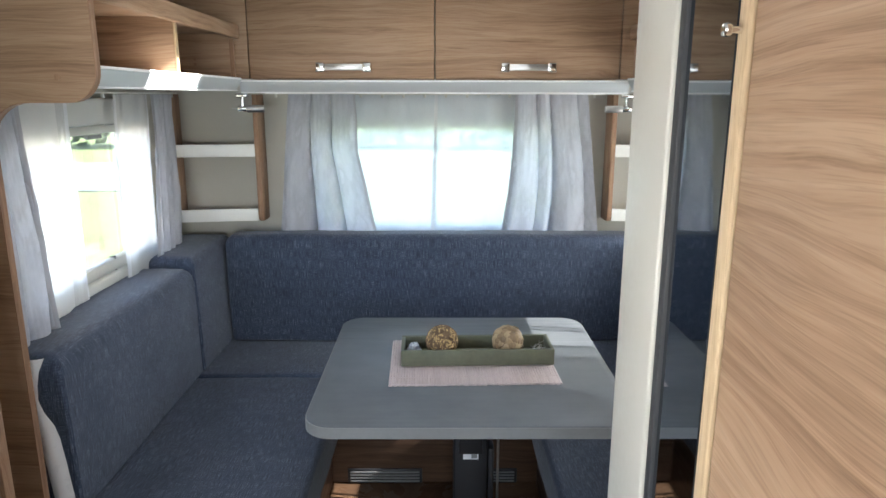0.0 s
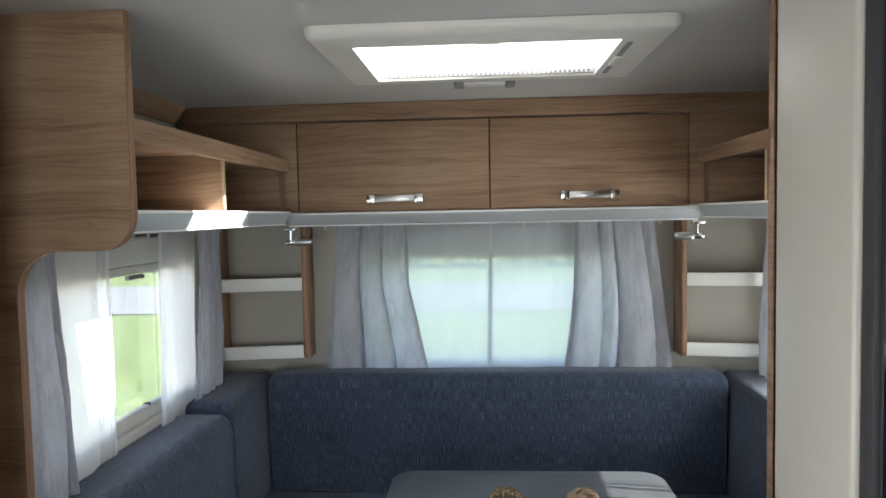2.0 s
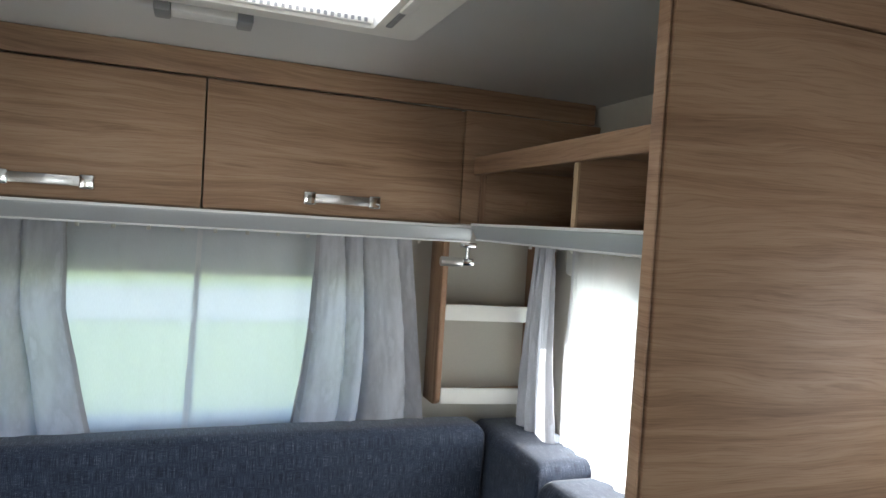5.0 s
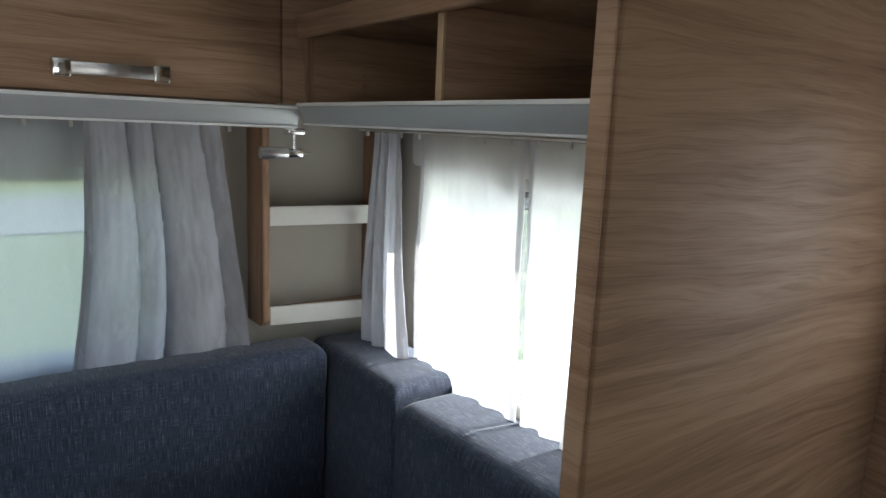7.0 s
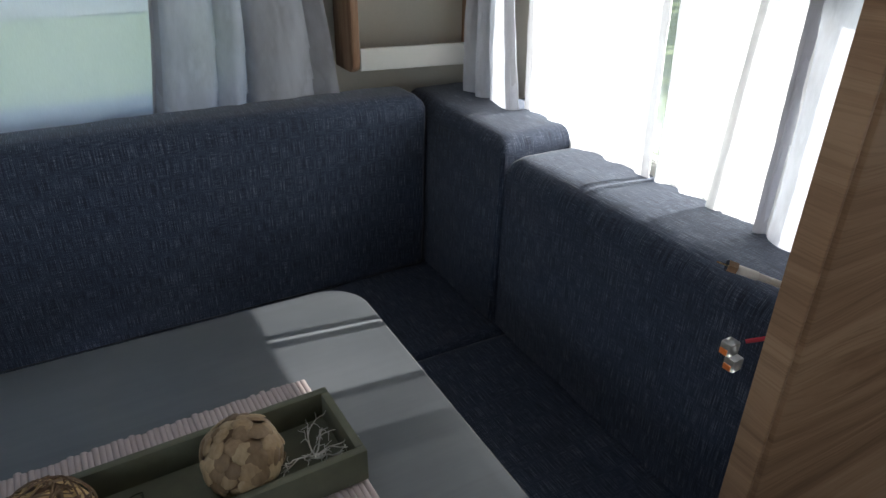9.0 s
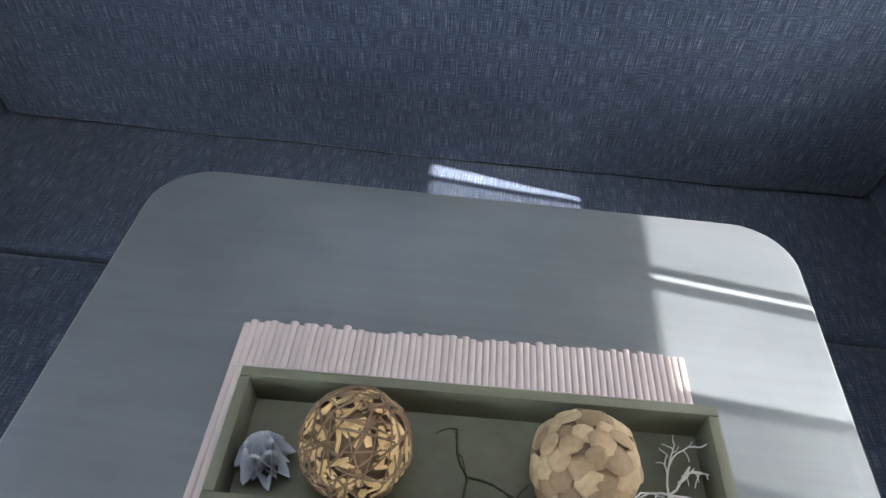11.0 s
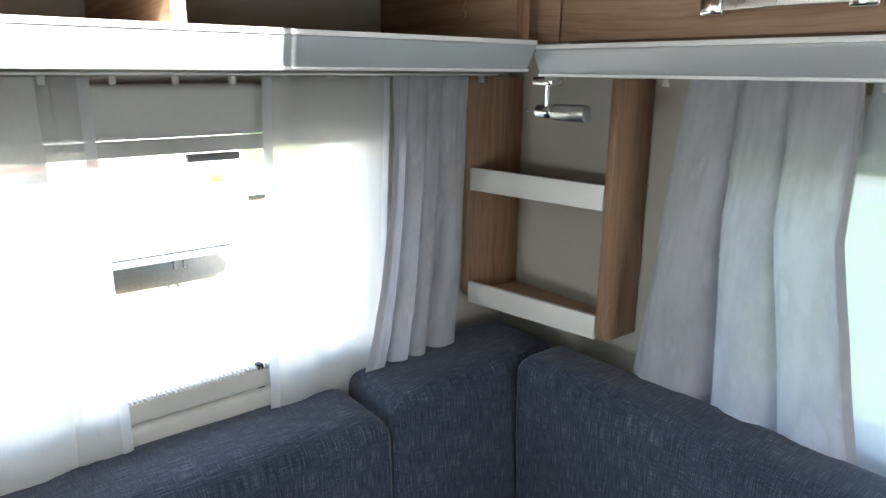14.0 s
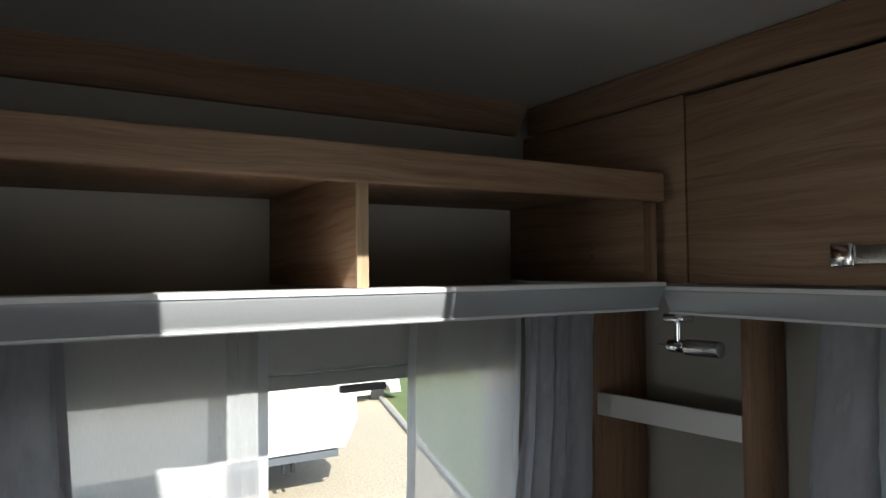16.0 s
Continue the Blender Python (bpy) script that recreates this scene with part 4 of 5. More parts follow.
def leaf_ball(c, r):
    """Ball covered with overlapping dried leaf discs."""
    t = thing("leaf_ball", (c[0], c[1], c[2] - r), "ball covered with brown dried leaf scales in tray", "decor ball", "decor balls")
    core = bmesh.new()
    bmesh.ops.create_icosphere(core, subdivisions=3, radius=r * 0.93, matrix=Matrix.Translation(c))
    part("core", core, STRAW_DARK, t, "dark core")
    rnd = random.Random(5)
    m, n, l, b = material("dry_leaf_scale", 0.6)
    ri = n.new("ShaderNodeObjectInfo").outputs["Random"]
    vein = noise_node(n, l, (220, 220, 40), 1.0, 4)
    c1 = ramp(n, l, ri, [(0.0, (0.20, 0.13, 0.07)), (0.5, (0.36, 0.25, 0.14)), (1.0, (0.50, 0.38, 0.22))])
    l.new(mix_col(n, l, 0.6, c1, ramp(n, l, vein, [(0.3, (0.6, 0.56, 0.5)), (0.7, (1, 1, 1))]), "MULTIPLY"), b.inputs["Base Color"])
    bump(n, l, b, vein, 0.4, 0.001)
    leaf = bmesh.new()
    rows = []
    for k, (rad, z) in enumerate(((0.0, 0.0016), (0.006, 0.0012), (0.0105, 0.0), (0.0128, -0.0022))):
        rows.append([leaf.verts.new((rad * math.cos(a) * (1 + 0.1 * math.sin(3 * a)), rad * math.sin(a), z)) for a in (2 * math.pi * i / 10 for i in range(10))])
    for a, b2 in zip(rows, rows[1:]):
        for i in range(10):
            leaf.faces.new((a[i], a[(i + 1) % 10], b2[(i + 1) % 10], b2[i]))
    bmesh.ops.remove_doubles(leaf, verts=leaf.verts, dist=1e-5)
    me = mesh_from("leaf_scale", leaf, m)
    k = 96
    for i in range(k):
        z = 1 - 2 * (i + 0.5) / k
        a = i * 2.39996 + rnd.uniform(-0.12, 0.12)
        q = math.sqrt(max(0, 1 - z * z))
        d = Vector((q * math.cos(a), q * math.sin(a), z))
        ob = new("leaf_scale", me)
        ob.parent = t
        tilt = (d + Vector((rnd.uniform(-1, 1), rnd.uniform(-1, 1), rnd.uniform(-1, 1))) * 0.22).normalized()
        s = rnd.uniform(0.75, 1.12)
        ob.matrix_basis = Matrix.Translation(Vector((0, 0, r)) + d * r * rnd.uniform(0.94, 0.985)) @ tilt.to_track_quat("Z", "Y").to_matrix().to_4x4() @ Matrix.Rotation(rnd.uniform(0, 6), 4, "Z") @ Matrix.Diagonal((s, s, s, 1))
    return t


straw_ball(tuple(TURN @ Vector((-0.088, 0.026, 0.7632))), 0.048)
leaf_ball(tuple(TURN @ Vector((0.110, 0.024, 0.7632))), 0.048)


def rose():
    c = TURN @ Vector((-0.172, 0.02, 0.716))
    t = thing("dried_rose", tuple(c), "small grey-blue dried rose in tray", "flower")
    rnd = random.Random(2)
    for ring, (count, rad, tilt, size) in enumerate(((4, 0.003, 75, 0.008), (5, 0.007, 58, 0.011), (7, 0.011, 40, 0.013), (8, 0.014, 24, 0.014))):
        for i in range(count):
            a = 2 * math.pi * (i + 0.5 * (ring % 2)) / count + rnd.uniform(-0.1, 0.1)
            bm = bmesh.new()
            rows = []
            for u in range(5):
                row = []
                for v in range(5):
                    x, y = (u / 4 - 0.5) * size * (0.6 + 0.8 * math.sin(math.pi * (v + 1) / 6)), v / 4 * size
                    z = 6 * x * x / size - 0.15 * y + (0.002 * math.sin(u * 2.1 + i) if v == 4 else 0)
                    row.append(bm.verts.new((x, y, z)))
                rows.append(row)
            for u in range(4):
                for v in range(4):
                    bm.faces.new((rows[u][v], rows[u + 1][v], rows[u + 1][v + 1], rows[u][v + 1]))
            m = Matrix.Translation(c + Vector((math.cos(a) * rad, math.sin(a) * rad, 0.012 - ring * 0.002))) @ Matrix.Rotation(a - math.pi / 2, 4, "Z") @ Matrix.Rotation(radians(tilt), 4, "X")
            bmesh.ops.transform(bm, matrix=m, verts=bm.verts)
            part("petal", bm, ROSE, t)
    return t


rose()


def twigs(name, base, mat, label, seed, spread, reach, depth, up):
    rnd = random.Random(seed)
    t = thing(name, base, label, "twig")
    bm = bmesh.new()
    def grow(p, d, length, r, level):
        pts = [p]
        for _ in range(4):
            d = (d + Vector((rnd.gauss(0, 0.28), rnd.gauss(0, 0.28), rnd.gauss(0, 0.18)))).normalized()
            p = p + d * length / 4
            p.z = max(p.z, base[2] + 0.001)
            pts.append(p)
        tube(pts, r, 5, bm, taper=r * 0.6)
        if level:
            for k in (2, 3, 4):
                e = (d + Vector((rnd.gauss(0, 0.9), rnd.gauss(0, 0.9), rnd.gauss(0, 0.5)))).normalized()
                grow(pts[k], e, length * rnd.uniform(0.45, 0.75), r * 0.7, level - 1)
    for i in range(spread):
        a = 2 * math.pi * i / spread + rnd.uniform(-0.3, 0.3)
        grow(Vector(base) + Vector((0, 0, 0.001)), Vector((math.cos(a), math.sin(a), up)).normalized(), reach, 0.0013, depth)
    part("branch", bm, mat, t)
    return t


twigs("coral_twig", tuple(TURN @ Vector((0.196, 0.026, 0.716))), TWIG_WHITE, "tangle of white coral-like twigs in tray", 3, 6, 0.034, 2, 0.7)
twigs("dark_twig", tuple(TURN @ Vector((0.012, 0.026, 0.716))), TWIG_DARK, "thin dark green twig lying in tray", 6, 3, 0.05, 1, 0.05)


# ---- curtains ----
def curtain(name, line, inward, mat, hem_mat, label, group, top, bottom, z1, z0, pleats, amp, seed, hems=(True, True), belly=(0.0, 0.0), creased=False, kink=(0.0, 0.0)):
    """A hanging cloth. line: point and direction of the track; top and bottom: start and end along it; pleats gather at the head and open downwards."""
    (ox, oy), (dx, dy) = line
    t = thing(name, (ox + dx * (bottom[0] + bottom[1]) / 2, oy + dy * (bottom[0] + bottom[1]) / 2, z0), label, "curtain", group)
    rnd = random.Random(seed)
    phase = [rnd.uniform(-0.25, 0.25) for _ in range(40)]
    heights = [rnd.uniform(0.55, 1.25) for _ in range(40)]
    nu, nv = max(24, int(pleats * (34 if creased else 14))), 30
    cuts = [0.0]
    while cuts[-1] < 1:
        cuts.append(cuts[-1] + rnd.uniform(0.6, 1.35) / pleats)
    slopes = [rnd.uniform(-0.05, 0.05) for _ in cuts]

    def place(u, f, extra=0.0):
        # f: 0 at the head, 1 at the foot
        a = top[0] + (bottom[0] - top[0]) * f + belly[0] * math.sin(math.pi * f)
        b = top[1] + (bottom[1] - top[1]) * f + belly[1] * math.sin(math.pi * f)
        knee = max(0, 1 - abs(f - 0.34) / 0.2)
        a, b = a + kink[0] * knee, b + kink[1] * knee
        w = u * pleats
        k = int(w) % 40
        s = w - int(w)
        wave = math.sin(2 * math.pi * (s + 0.12 * math.sin(3 * f + phase[k] * 8)))
        sharp = abs(wave) ** 0.7 * (1 if wave > 0 else -1)
        hgt = heights[k] * (1 - s) + heights[(k + 1) % 40] * s
        if creased:
            # flat panels, each folded sharply under the next
            uu = min(1, max(0, u + 0.02 * math.sin(5 * f + seed)))
            i = max(q for q in range(len(cuts)) if cuts[q] <= uu + 1e-9)
            i = min(i, len(cuts) - 2)
            edge = cuts[i] + slopes[i] * f * 0.5
            s = min(1, max(0, (uu - edge) / (cuts[i + 1] - cuts[i])))
            # each panel swells from a cusp, widest towards one side, and tucks under the next
            q = s ** (0.75 + 0.5 * (i % 2))
            sharp = 2 * max(0.0, math.sin(math.pi * q)) ** 0.32 - 1 + 0.16 * math.sin(6 * s + 3 * f + i)
            hgt = 0.75 + 0.4 * heights[i % 40]
        d = amp * sharp * hgt * (0.35 + 0.65 * min(1, f * 1.8)) + 0.006 * noise.noise(Vector((u * 5, f * 3, seed))) + extra
        d += 0.0025 * noise.noise(Vector((u * 23, f * 14, seed + 5)))
        al = a + (b - a) * (u + 0.018 * math.sin(2 * math.pi * w + 1.0) / max(1, pleats) * (1 + f))
        z = z1 + (z0 - z1) * f + (0.006 * noise.noise(Vector((u * 6, seed, 2))) if f > 0.98 else 0)
        return Vector((ox + dx * al + inward[0] * d, oy + dy * al + inward[1] * d, z))

    def strip(pname, u0, u1, f0, f1, mat_, extra=0.0, n1=nu, n2=nv, lab=""):
        bm = bmesh.new()
        uv = bm.loops.layers.uv.new("uv")
        width = abs(bottom[1] - bottom[0]) * 1.4
        rows = [[bm.verts.new(place(u0 + (u1 - u0) * i / n1, f0 + (f1 - f0) * j / n2, extra)) for i in range(n1 + 1)] for j in range(n2 + 1)]
        for j in range(n2):
            for i in range(n1):
                f = bm.faces.new((rows[j][i], rows[j][i + 1], rows[j + 1][i + 1], rows[j + 1][i]))
                for lp, (a, b) in zip(f.loops, ((i, j), (i + 1, j), (i + 1, j + 1), (i, j + 1))):
                    lp[uv].uv = ((u0 + (u1 - u0) * a / n1) * width, (f0 + (f1 - f0) * b / n2) * (z1 - z0))
        return part(pname, bm, mat_, t, lab)

    strip("cloth", 0, 1, 0, 1, mat)
    w = 0.016 / max(0.05, abs(bottom[1] - bottom[0]))
    if hems[0]:
        strip("side_hem", 0, w, 0, 1, hem_mat, 0.002, 2, nv, "doubled side hem")
    if hems[1]:
        strip("side_hem", 1 - w, 1, 0, 1, hem_mat, 0.002, 2, nv, "doubled side hem")
    return t


REAR = ((0, 2.936), (1, 0))
curtain("drape", REAR, (0, -1), DRAPE, DRAPE_HEM, "grey-lilac satin drape gathered beside rear window", "drapes", (-0.595, -0.325), (-0.665, -0.215), 1.488, 0.80, 3.4, 0.026, 1, hems=(False, True), belly=(0.0, -0.02), creased=True, kink=(0.0, -0.012))
curtain("drape", REAR, (0, -1), DRAPE, DRAPE_HEM, "grey-lilac satin drape gathered beside rear window", "drapes", (0.323, 0.618), (0.255, 0.695), 1.488, 0.80, 3.4, 0.026, 2, hems=(True, False), belly=(0.02, 0.0), creased=True, kink=(0.0, 0.0))
REAR_IN = ((0, 2.970), (1, 0))
curtain("sheer_curtain", REAR_IN, (0, -1), SHEER_REAR, SHEER_HEM, "white sheer voile curtain across rear window", "sheer curtains", (-0.33, 0.012), (-0.36, 0.008), 1.486, 0.82, 2.5, 0.004, 3, hems=(False, True))
curtain("sheer_curtain", REAR_IN, (0, -1), SHEER_REAR, SHEER_HEM, "white sheer voile curtain across rear window", "sheer curtains", (-0.005, 0.36), (-0.03, 0.40), 1.486, 0.82, 2.5, 0.005, 4, hems=(True, False))
WEST = ((-1.03, 0), (0, 1))
curtain("sheer_curtain", WEST, (1, 0), SHEER_DENSE, SHEER_HEM, "white doubled voile panel drawn partly over side window", "sheer curtains", (1.66, 2.03), (1.70, 2.035), 1.485, 0.80, 1.8, 0.008, 5, hems=(False, False))
curtain("sheer_curtain", ((-1.036, 0), (0, 1)), (1, 0), SHEER, SHEER_HEM, "narrow white voile edge beside open part of window", "sheer curtains", (2.0, 2.10), (2.0, 2.10), 1.485, 0.80, 0.7, 0.003, 15, hems=(False, True))
curtain("sheer_curtain", WEST, (1, 0), SHEER, SHEER_HEM, "white sheer voile panel drawn partly over side window", "sheer curtains", (2.355, 2.62), (2.33, 2.60), 1.485, 0.80, 1.6, 0.006, 6, hems=(True, True))
curtain("drape", ((-1.02, 0), (0, 1)), (1, 0), DRAPE, DRAPE_HEM, "grey-lilac satin drape bunched at side window", "drapes", (2.615, 2.80), (2.50, 2.755), 1.486, 0.80, 3.0, 0.016, 7, hems=(True, False), belly=(0.03, 0.0), creased=True)
curtain("drape", ((-1.0, 0), (0, 1)), (1, 0), DRAPE, DRAPE_HEM, "grey-lilac satin drape hanging behind divider panel", "drapes", (1.62, 1.80), (1.62, 1.84), 1.486, 0.80, 2.2, 0.016, 8, hems=(False, True), creased=True)
EAST = ((1.033, 0), (0, 1))
curtain("drape", ((0.995, 0), (0, 1)), (-1, 0), DRAPE, DRAPE_HEM, "grey-lilac satin drape bunched at side window", "drapes", (2.705, 2.825), (2.63, 2.885), 1.486, 0.80, 2.6, 0.014, 9, hems=(True, False), belly=(0.02, 0.0), creased=True)
curtain("sheer_curtain", EAST, (-1, 0), SHEER, HEM_SEAM, "white sheer voile curtain glowing in side window", "sheer curtains", (2.288, 2.66), (2.263, 2.655), 1.485, 0.80, 4.2, 0.009, 10, hems=(True, True))
curtain("sheer_curtain", ((1.036, 0), (0, 1)), (-1, 0), SHEER, HEM_SEAM, "white sheer voile curtain glowing in side window", "sheer curtains", (2.085, 2.284), (2.115, 2.26), 1.485, 0.80, 2.6, 0.009, 12, hems=(True, True))
curtain("sheer_curtain", ((1.028, 0), (0, 1)), (-1, 0), SHEER_DENSE, HEM_SEAM, "narrow white voile strip beside partition drape", "sheer curtains", (1.97, 2.10), (1.97, 2.13), 1.485, 0.80, 1.2, 0.005, 13, hems=(False, False))
curtain("drape", ((1.02, 0), (0, 1)), (-1, 0), DRAPE, DRAPE_HEM, "grey-lilac satin drape hanging beside partition", "drapes", (1.70, 2.035), (1.70, 2.03), 1.486, 0.80, 2.6, 0.016, 11, hems=(False, True), creased=True)


# ---- loose leads and the sheet by the bench ----
def aerial_lead():
    t = thing("aerial_lead", (0.7, 1.72, 1.04), "white aerial cable with metal plug out of partition", "cable")
    pts = [(0.738, 1.6785, 0.994), (0.718, 1.742, 1.004), (0.698, 1.775, 1.014), (0.676, 1.795, 1.022)]
    part("cable", tube(pts, 0.0036, 10), WHITE_CABLE, t)
    p, d = Vector(pts[-1]), (Vector(pts[-1]) - Vector(pts[-2])).normalized()
    part("plug", cyl(p - d * 0.004, p + d * 0.016, 0.0045, n=14), ALU_LIP, t, "metal plug")
    part("plug_nut", cyl(p + d * 0.0165, p + d * 0.026, 0.0062, n=6), CHROME, t)
    part("pin", cyl(p + d * 0.0262, p + d * 0.036, 0.0008, n=6), BRASS, t)


def red_lead():
    t = thing("wire_connector", (0.64, 1.72, 0.98), "red wire with clear and orange connectors", "connector")
    pts = [(0.675, 1.6785, 0.998), (0.663, 1.722, 0.998), (0.647, 1.742, 0.992), (0.632, 1.757, 0.983)]
    part("wire", tube(pts, 0.0022, 8), RED_WIRE, t)
    part("wire", tube([(x + 0.003, y, z - 0.004) for x, y, z in pts[:3]], 0.0016, 8), BLACK, t, "black wire")
    for dx, dz, dy in ((0.0, 0.0, 0.0), (0.005, -0.017, -0.004)):
        b = box(0.613 + dx, 0.627 + dx, 1.757 + dy, 1.769 + dy, 0.970 + dz, 0.984 + dz, 0.002)
        c = part("clamp_body", b, CLEAR, t, "clear plastic clamp")
        part("clamp_lever", box(0.611 + dx, 0.6125 + dx, 1.759 + dy, 1.767 + dy, 0.972 + dz, 0.978 + dz, 0.0005), ORANGE, c, "orange lever")
        part("clamp_core", box(0.617 + dx, 0.623 + dx, 1.760 + dy, 1.766 + dy, 0.974 + dz, 0.979 + dz, 0.001), STEEL, c)


aerial_lead()
red_lead()


def loose_sheet():
    """A bent white sheet leaning at the end of the side bench."""
    bm = bmesh.new()
    rows = []
    for j in range(17):
        f = j / 16
        z = 0.885 - 0.56 * f
        x1 = -0.905 - 0.03 * math.sin(min(1, f * 3) * math.pi) + 0.055 * max(0, f - 0.2)
        rows.append([(x1 - 0.05 * i / 4, 1.634 - 0.012 * math.sin(i / 4 * math.pi) - (0.006 if j < 2 else 0), z) for i in range(5)])
    for d in (0.0, 0.0015):
        vs = [[bm.verts.new((x, y + d, z)) for x, y, z in r] for r in rows]
        for j in range(16):
            for i in range(4):
                bm.faces.new((vs[j][i], vs[j][i + 1], vs[j + 1][i + 1], vs[j + 1][i]))
    single("paper_sheet", bm, PAPER, (-0.93, 1.634, 0.325), "bent white glossy sheet beside bench end", "paper")


loose_sheet()

# ---- outside ----
def ground_material():
    m, n, l, b = material("lawn_and_gravel", 0.95)
    pos = n.new("ShaderNodeNewGeometry").outputs["Position"]
    sep = n.new("ShaderNodeSeparateXYZ")
    l.new(pos, sep.inputs[0])
    fine = noise_node(n, l, (1, 1, 1), 40, 6)
    mid = noise_node(n, l, (1, 1, 1), 3, 5)
    big = noise_node(n, l, (1, 1, 1), 0.35, 4)
    stones = noise_node(n, l, (1, 1, 1), 38, 6, 0.7)
    f = math_node(n, l, "ADD", math_node(n, l, "MULTIPLY", fine, 0.5), math_node(n, l, "MULTIPLY", mid, 0.5))
    grass = ramp(n, l, f, [(0.3, (0.09, 0.12, 0.035)), (0.55, (0.155, 0.195, 0.07)), (0.75, (0.22, 0.25, 0.11))])
    gravel = ramp(n, l, stones, [(0.3, (0.24, 0.18, 0.11)), (0.45, (0.50, 0.42, 0.30)), (0.7, (0.64, 0.55, 0.42))])
    # gravel yard to the west of x = -1.5, up to y = 6.5, with a ragged edge
    edge = math_node(n, l, "ADD", math_node(n, l, "ADD", sep.outputs["Y"], math_node(n, l, "MULTIPLY", sep.outputs["X"], 0.3)), math_node(n, l, "MULTIPLY", big, 0.15))
    yard = math_node(n, l, "MULTIPLY", math_node(n, l, "LESS_THAN", edge, 3.6), math_node(n, l, "LESS_THAN", sep.outputs["X"], -0.6))
    l.new(mix_col(n, l, yard, grass, gravel), b.inputs["Base Color"])
    bump(n, l, b, f, 0.6, 0.02)
    return m


gm = bmesh.new()
bmesh.ops.create_grid(gm, x_segments=4, y_segments=4, size=400, matrix=Matrix.Translation((0, 0, GROUND)))
structure("ground", gm, ground_material(), "gravel yard and mown grass around the caravan", "ground")
ROAD = plain("pale_asphalt", (0.20, 0.20, 0.195), 0.9, 0.15, 8, coarse=0.6)
structure("road", box(-120, 120, 13.5, 19.0, GROUND + 0.001, GROUND + 0.03), ROAD, "pale grey road beyond the grass", "road")
KERB = plain("pale_concrete", (0.36, 0.35, 0.32), 0.85, 0.12, 30, coarse=4)
kb = box(-13.0, -1.2, -0.03, 0.03, GROUND + 0.001, GROUND + 0.05, 0.01)
bmesh.ops.transform(kb, matrix=Matrix.Translation((0, 3.5, 0)) @ Matrix.Rotation(radians(-16.2), 4, "Z"), verts=kb.verts)
structure("kerb", kb, KERB, "low pale concrete kerb between gravel and grass", "kerb")
HEDGE = plain("hedge_leaves", (0.06, 0.085, 0.035), 0.9, 0.5, 6, coarse=0.8)


def hedge(name, x0, x1, y0, y1, h, n, seed):
    rnd = random.Random(seed)
    bm = bmesh.new()
    for _ in range(n):
        c = Vector((rnd.uniform(x0, x1), rnd.uniform(y0, y1), GROUND + h * rnd.random() ** 0.7))
        d = Vector((rnd.gauss(0, 1), rnd.gauss(0, 1), rnd.gauss(0, 1))).normalized()
        a = d.orthogonal() * rnd.uniform(0.12, 0.3)
        b = d.cross(a)
        v = [bm.verts.new(c + p) for p in (a, b * 0.6, -a, -b * 0.6)]
        bm.faces.new(v)
    ob = new(name, mesh_from(name, bm, HEDGE, smooth=False))
    return tagged(ob, "dark green leafy hedge along the road", "hedge", kind="stuff")


hedge("hedge", -40, 40, 24, 26.5, 2.2, 6000, 3)
# East row is raised and placed to block low sky at the side window
hedge("hedge", 15, 18, -22, 26, 8.5, 9000, 5)
hedge("hedge", -34, -31, -25, 30, 2.4, 4000, 4)


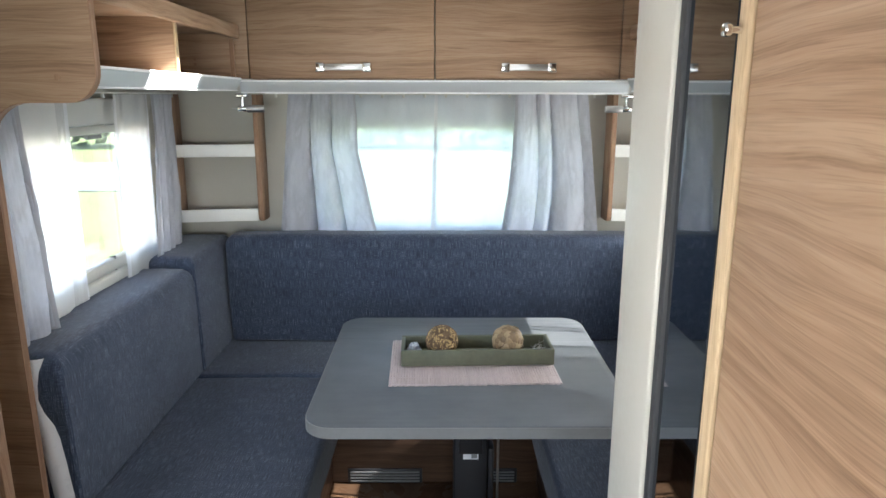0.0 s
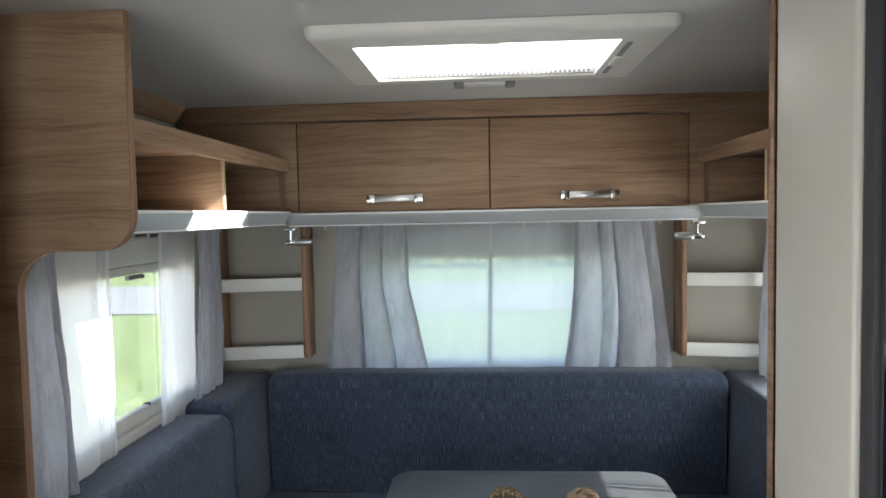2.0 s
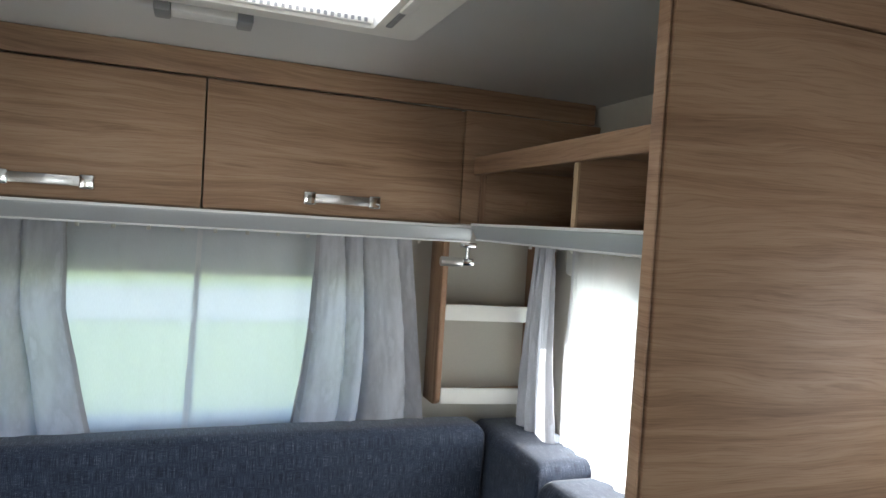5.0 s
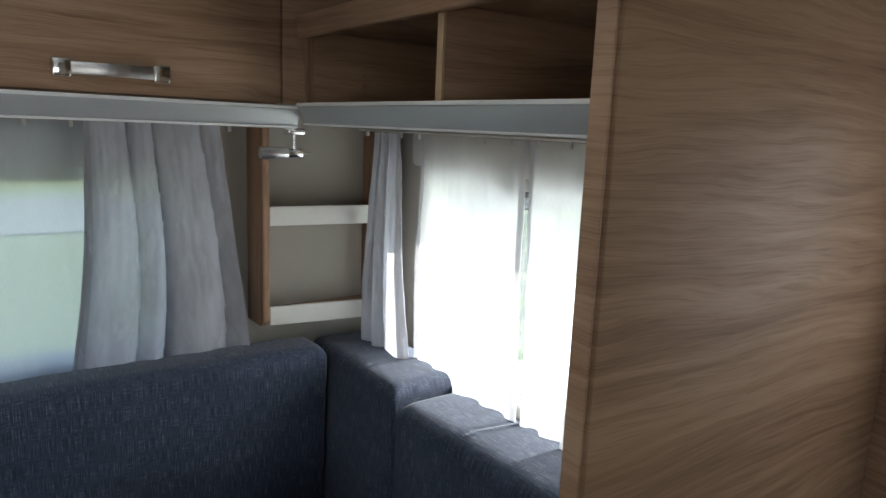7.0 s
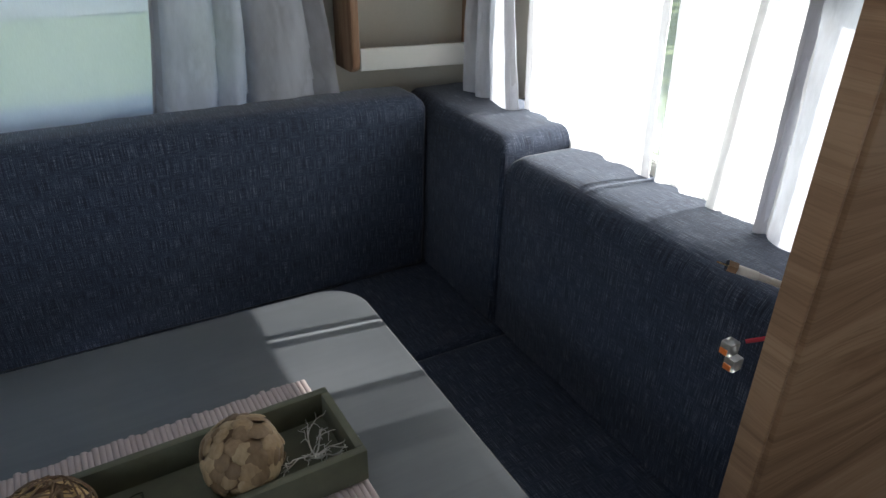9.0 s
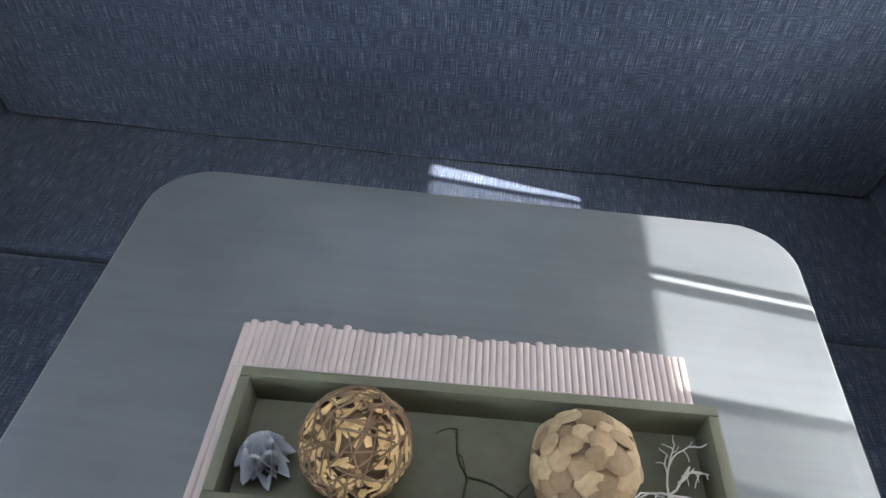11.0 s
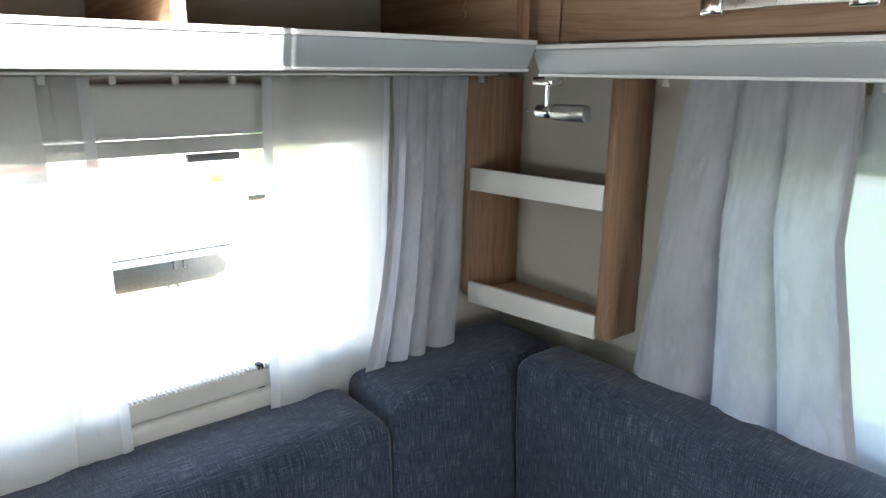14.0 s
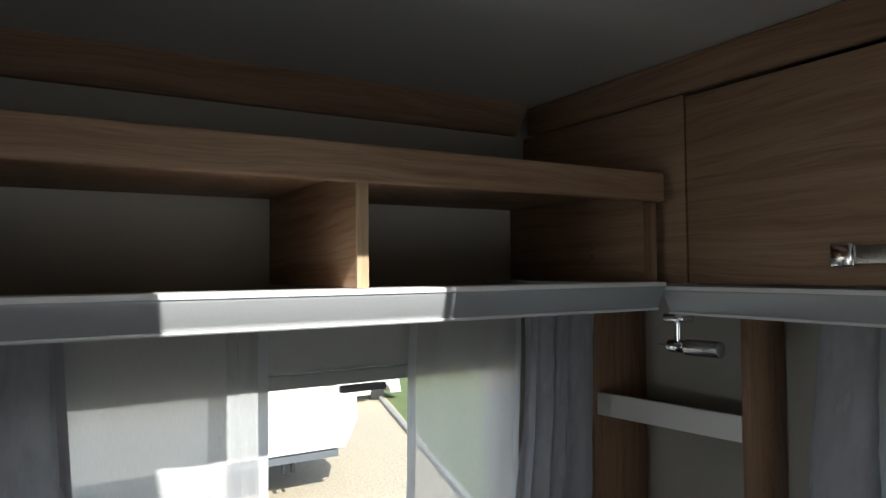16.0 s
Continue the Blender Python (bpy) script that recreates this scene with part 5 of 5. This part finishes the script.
def neighbour_caravan():
    """White touring caravan parked alongside on the gravel."""
    WHITE_BODY = plain("white_caravan_sheet", (0.78, 0.78, 0.77), 0.35, 0.03, 20)
    STRIPE = plain("red_stripe", (0.6, 0.16, 0.11), 0.4, 0.05, 20)
    GREYS = plain("grey_stripe", (0.12, 0.13, 0.15), 0.4, 0.05, 20)
    y0, y1, xf = -3.2, 4.2, -5.5
    c = thing("caravan", (xf - 1.1, 0, GROUND), "white touring caravan parked on gravel with red stripe", "caravan")
    z0 = GROUND + 0.42
    body = prism([(y0, z0), (y1 - 0.12, z0), (y1, z0 + 0.25), (y1 - 0.05, z0 + 1.3), (y1 - 0.5, z0 + 2.05), (y0 + 0.3, z0 + 2.05), (y0, z0 + 1.6)], "x", xf - 2.2, xf, 0.05)
    part("body", body, WHITE_BODY, c)
    part("skirt", box(xf - 2.18, xf - 0.01, y0 + 0.05, y1 - 0.2, z0 - 0.06, z0 - 0.002), GREYS, c, "grey floor edge")
    part("stripe", prism([(y0 + 0.05, z0 + 0.76), (y1 - 0.3, z0 + 0.76), (y1 - 0.4, z0 + 0.81), (y0 + 0.05, z0 + 0.81)], "x", xf + 0.001, xf + 0.004), STRIPE, c, "red decor stripe")
    part("stripe", prism([(y0 + 0.05, z0 + 0.68), (y1 - 1.3, z0 + 0.68), (y1 - 1.45, z0 + 0.74), (y0 + 0.05, z0 + 0.74)], "x", xf + 0.001, xf + 0.004), GREYS, c, "grey decor stripe")
    part("marker_light", box(xf, xf + 0.02, y1 - 0.34, y1 - 0.24, z0 + 0.57, z0 + 0.63, 0.005), ORANGE, c, "orange marker light")
    for yy in (1.7, -1.9):
        w = part("window", prism(rounded_rect(yy - 0.6, yy + 0.6, z0 + 1.15, z0 + 1.7, 0.06), "x", xf + 0.001, xf + 0.02), GREYS, c, "dark window")
    for yy in (y1 - 0.6,):
        part("step_bracket", box(xf - 0.05, xf - 0.02, yy - 0.1, yy - 0.07, z0 - 0.14, z0 - 0.06), BLACK, c)
        part("step_bracket", box(xf - 0.05, xf - 0.02, yy - 0.02, yy + 0.01, z0 - 0.14, z0 - 0.06), BLACK, c)
    wheel = part("wheel", cyl((xf - 0.2, -0.3, GROUND + 0.31), (xf - 0.02, -0.3, GROUND + 0.31), 0.31, n=32, bevel=0.03), RUBBER, c, "black tyre")
    part("rim", cyl((xf - 0.03, -0.3, GROUND + 0.31), (xf - 0.012, -0.3, GROUND + 0.31), 0.19, n=24), STEEL, wheel)
    return c


neighbour_caravan()


def parked_vehicle():
    """Low white stand-in for a vehicle beyond the caravan's nose, fitted to the view."""
    WHITE_LID = plain("white_vehicle_shell", (0.76, 0.76, 0.75), 0.35, 0.04, 20)
    t = thing("trailer", (-9.4, 6.0, GROUND), "small white stand-in for a parked vehicle with black wheel", "trailer")
    line = [(5.55, GROUND + 0.12)] + arc(6.15, GROUND + 0.12, 0.17, 180, 0, 12) + [(6.5, GROUND + 0.12), (6.46, GROUND + 0.36), (6.2, GROUND + 0.5), (5.62, GROUND + 0.56)]
    part("body", prism(line, "x", -9.9, -9.2), WHITE_LID, t)
    part("tyre", cyl((-9.45, 6.15, GROUND + 0.13), (-9.33, 6.15, GROUND + 0.13), 0.13, n=24, bevel=0.02), RUBBER, t)


parked_vehicle()


def picket_fence():
    f = thing("fence", (-12, 9.8, GROUND), "white slatted fence across the lawn", "fence")
    W = plain("white_fence_paint", (0.75, 0.75, 0.73), 0.5, 0.05, 20)
    for z in (0.25, 0.8):
        part("fence_rail", box(-16, -6.5, 9.82, 9.86, GROUND + z, GROUND + z + 0.08), W, f)
    k = 0
    while k < 60:
        x = -16 + k * 0.16
        part("slat", box(x, x + 0.08, 9.78, 9.815, GROUND + 0.05, GROUND + 1.05), W, f)
        k += 1


picket_fence()
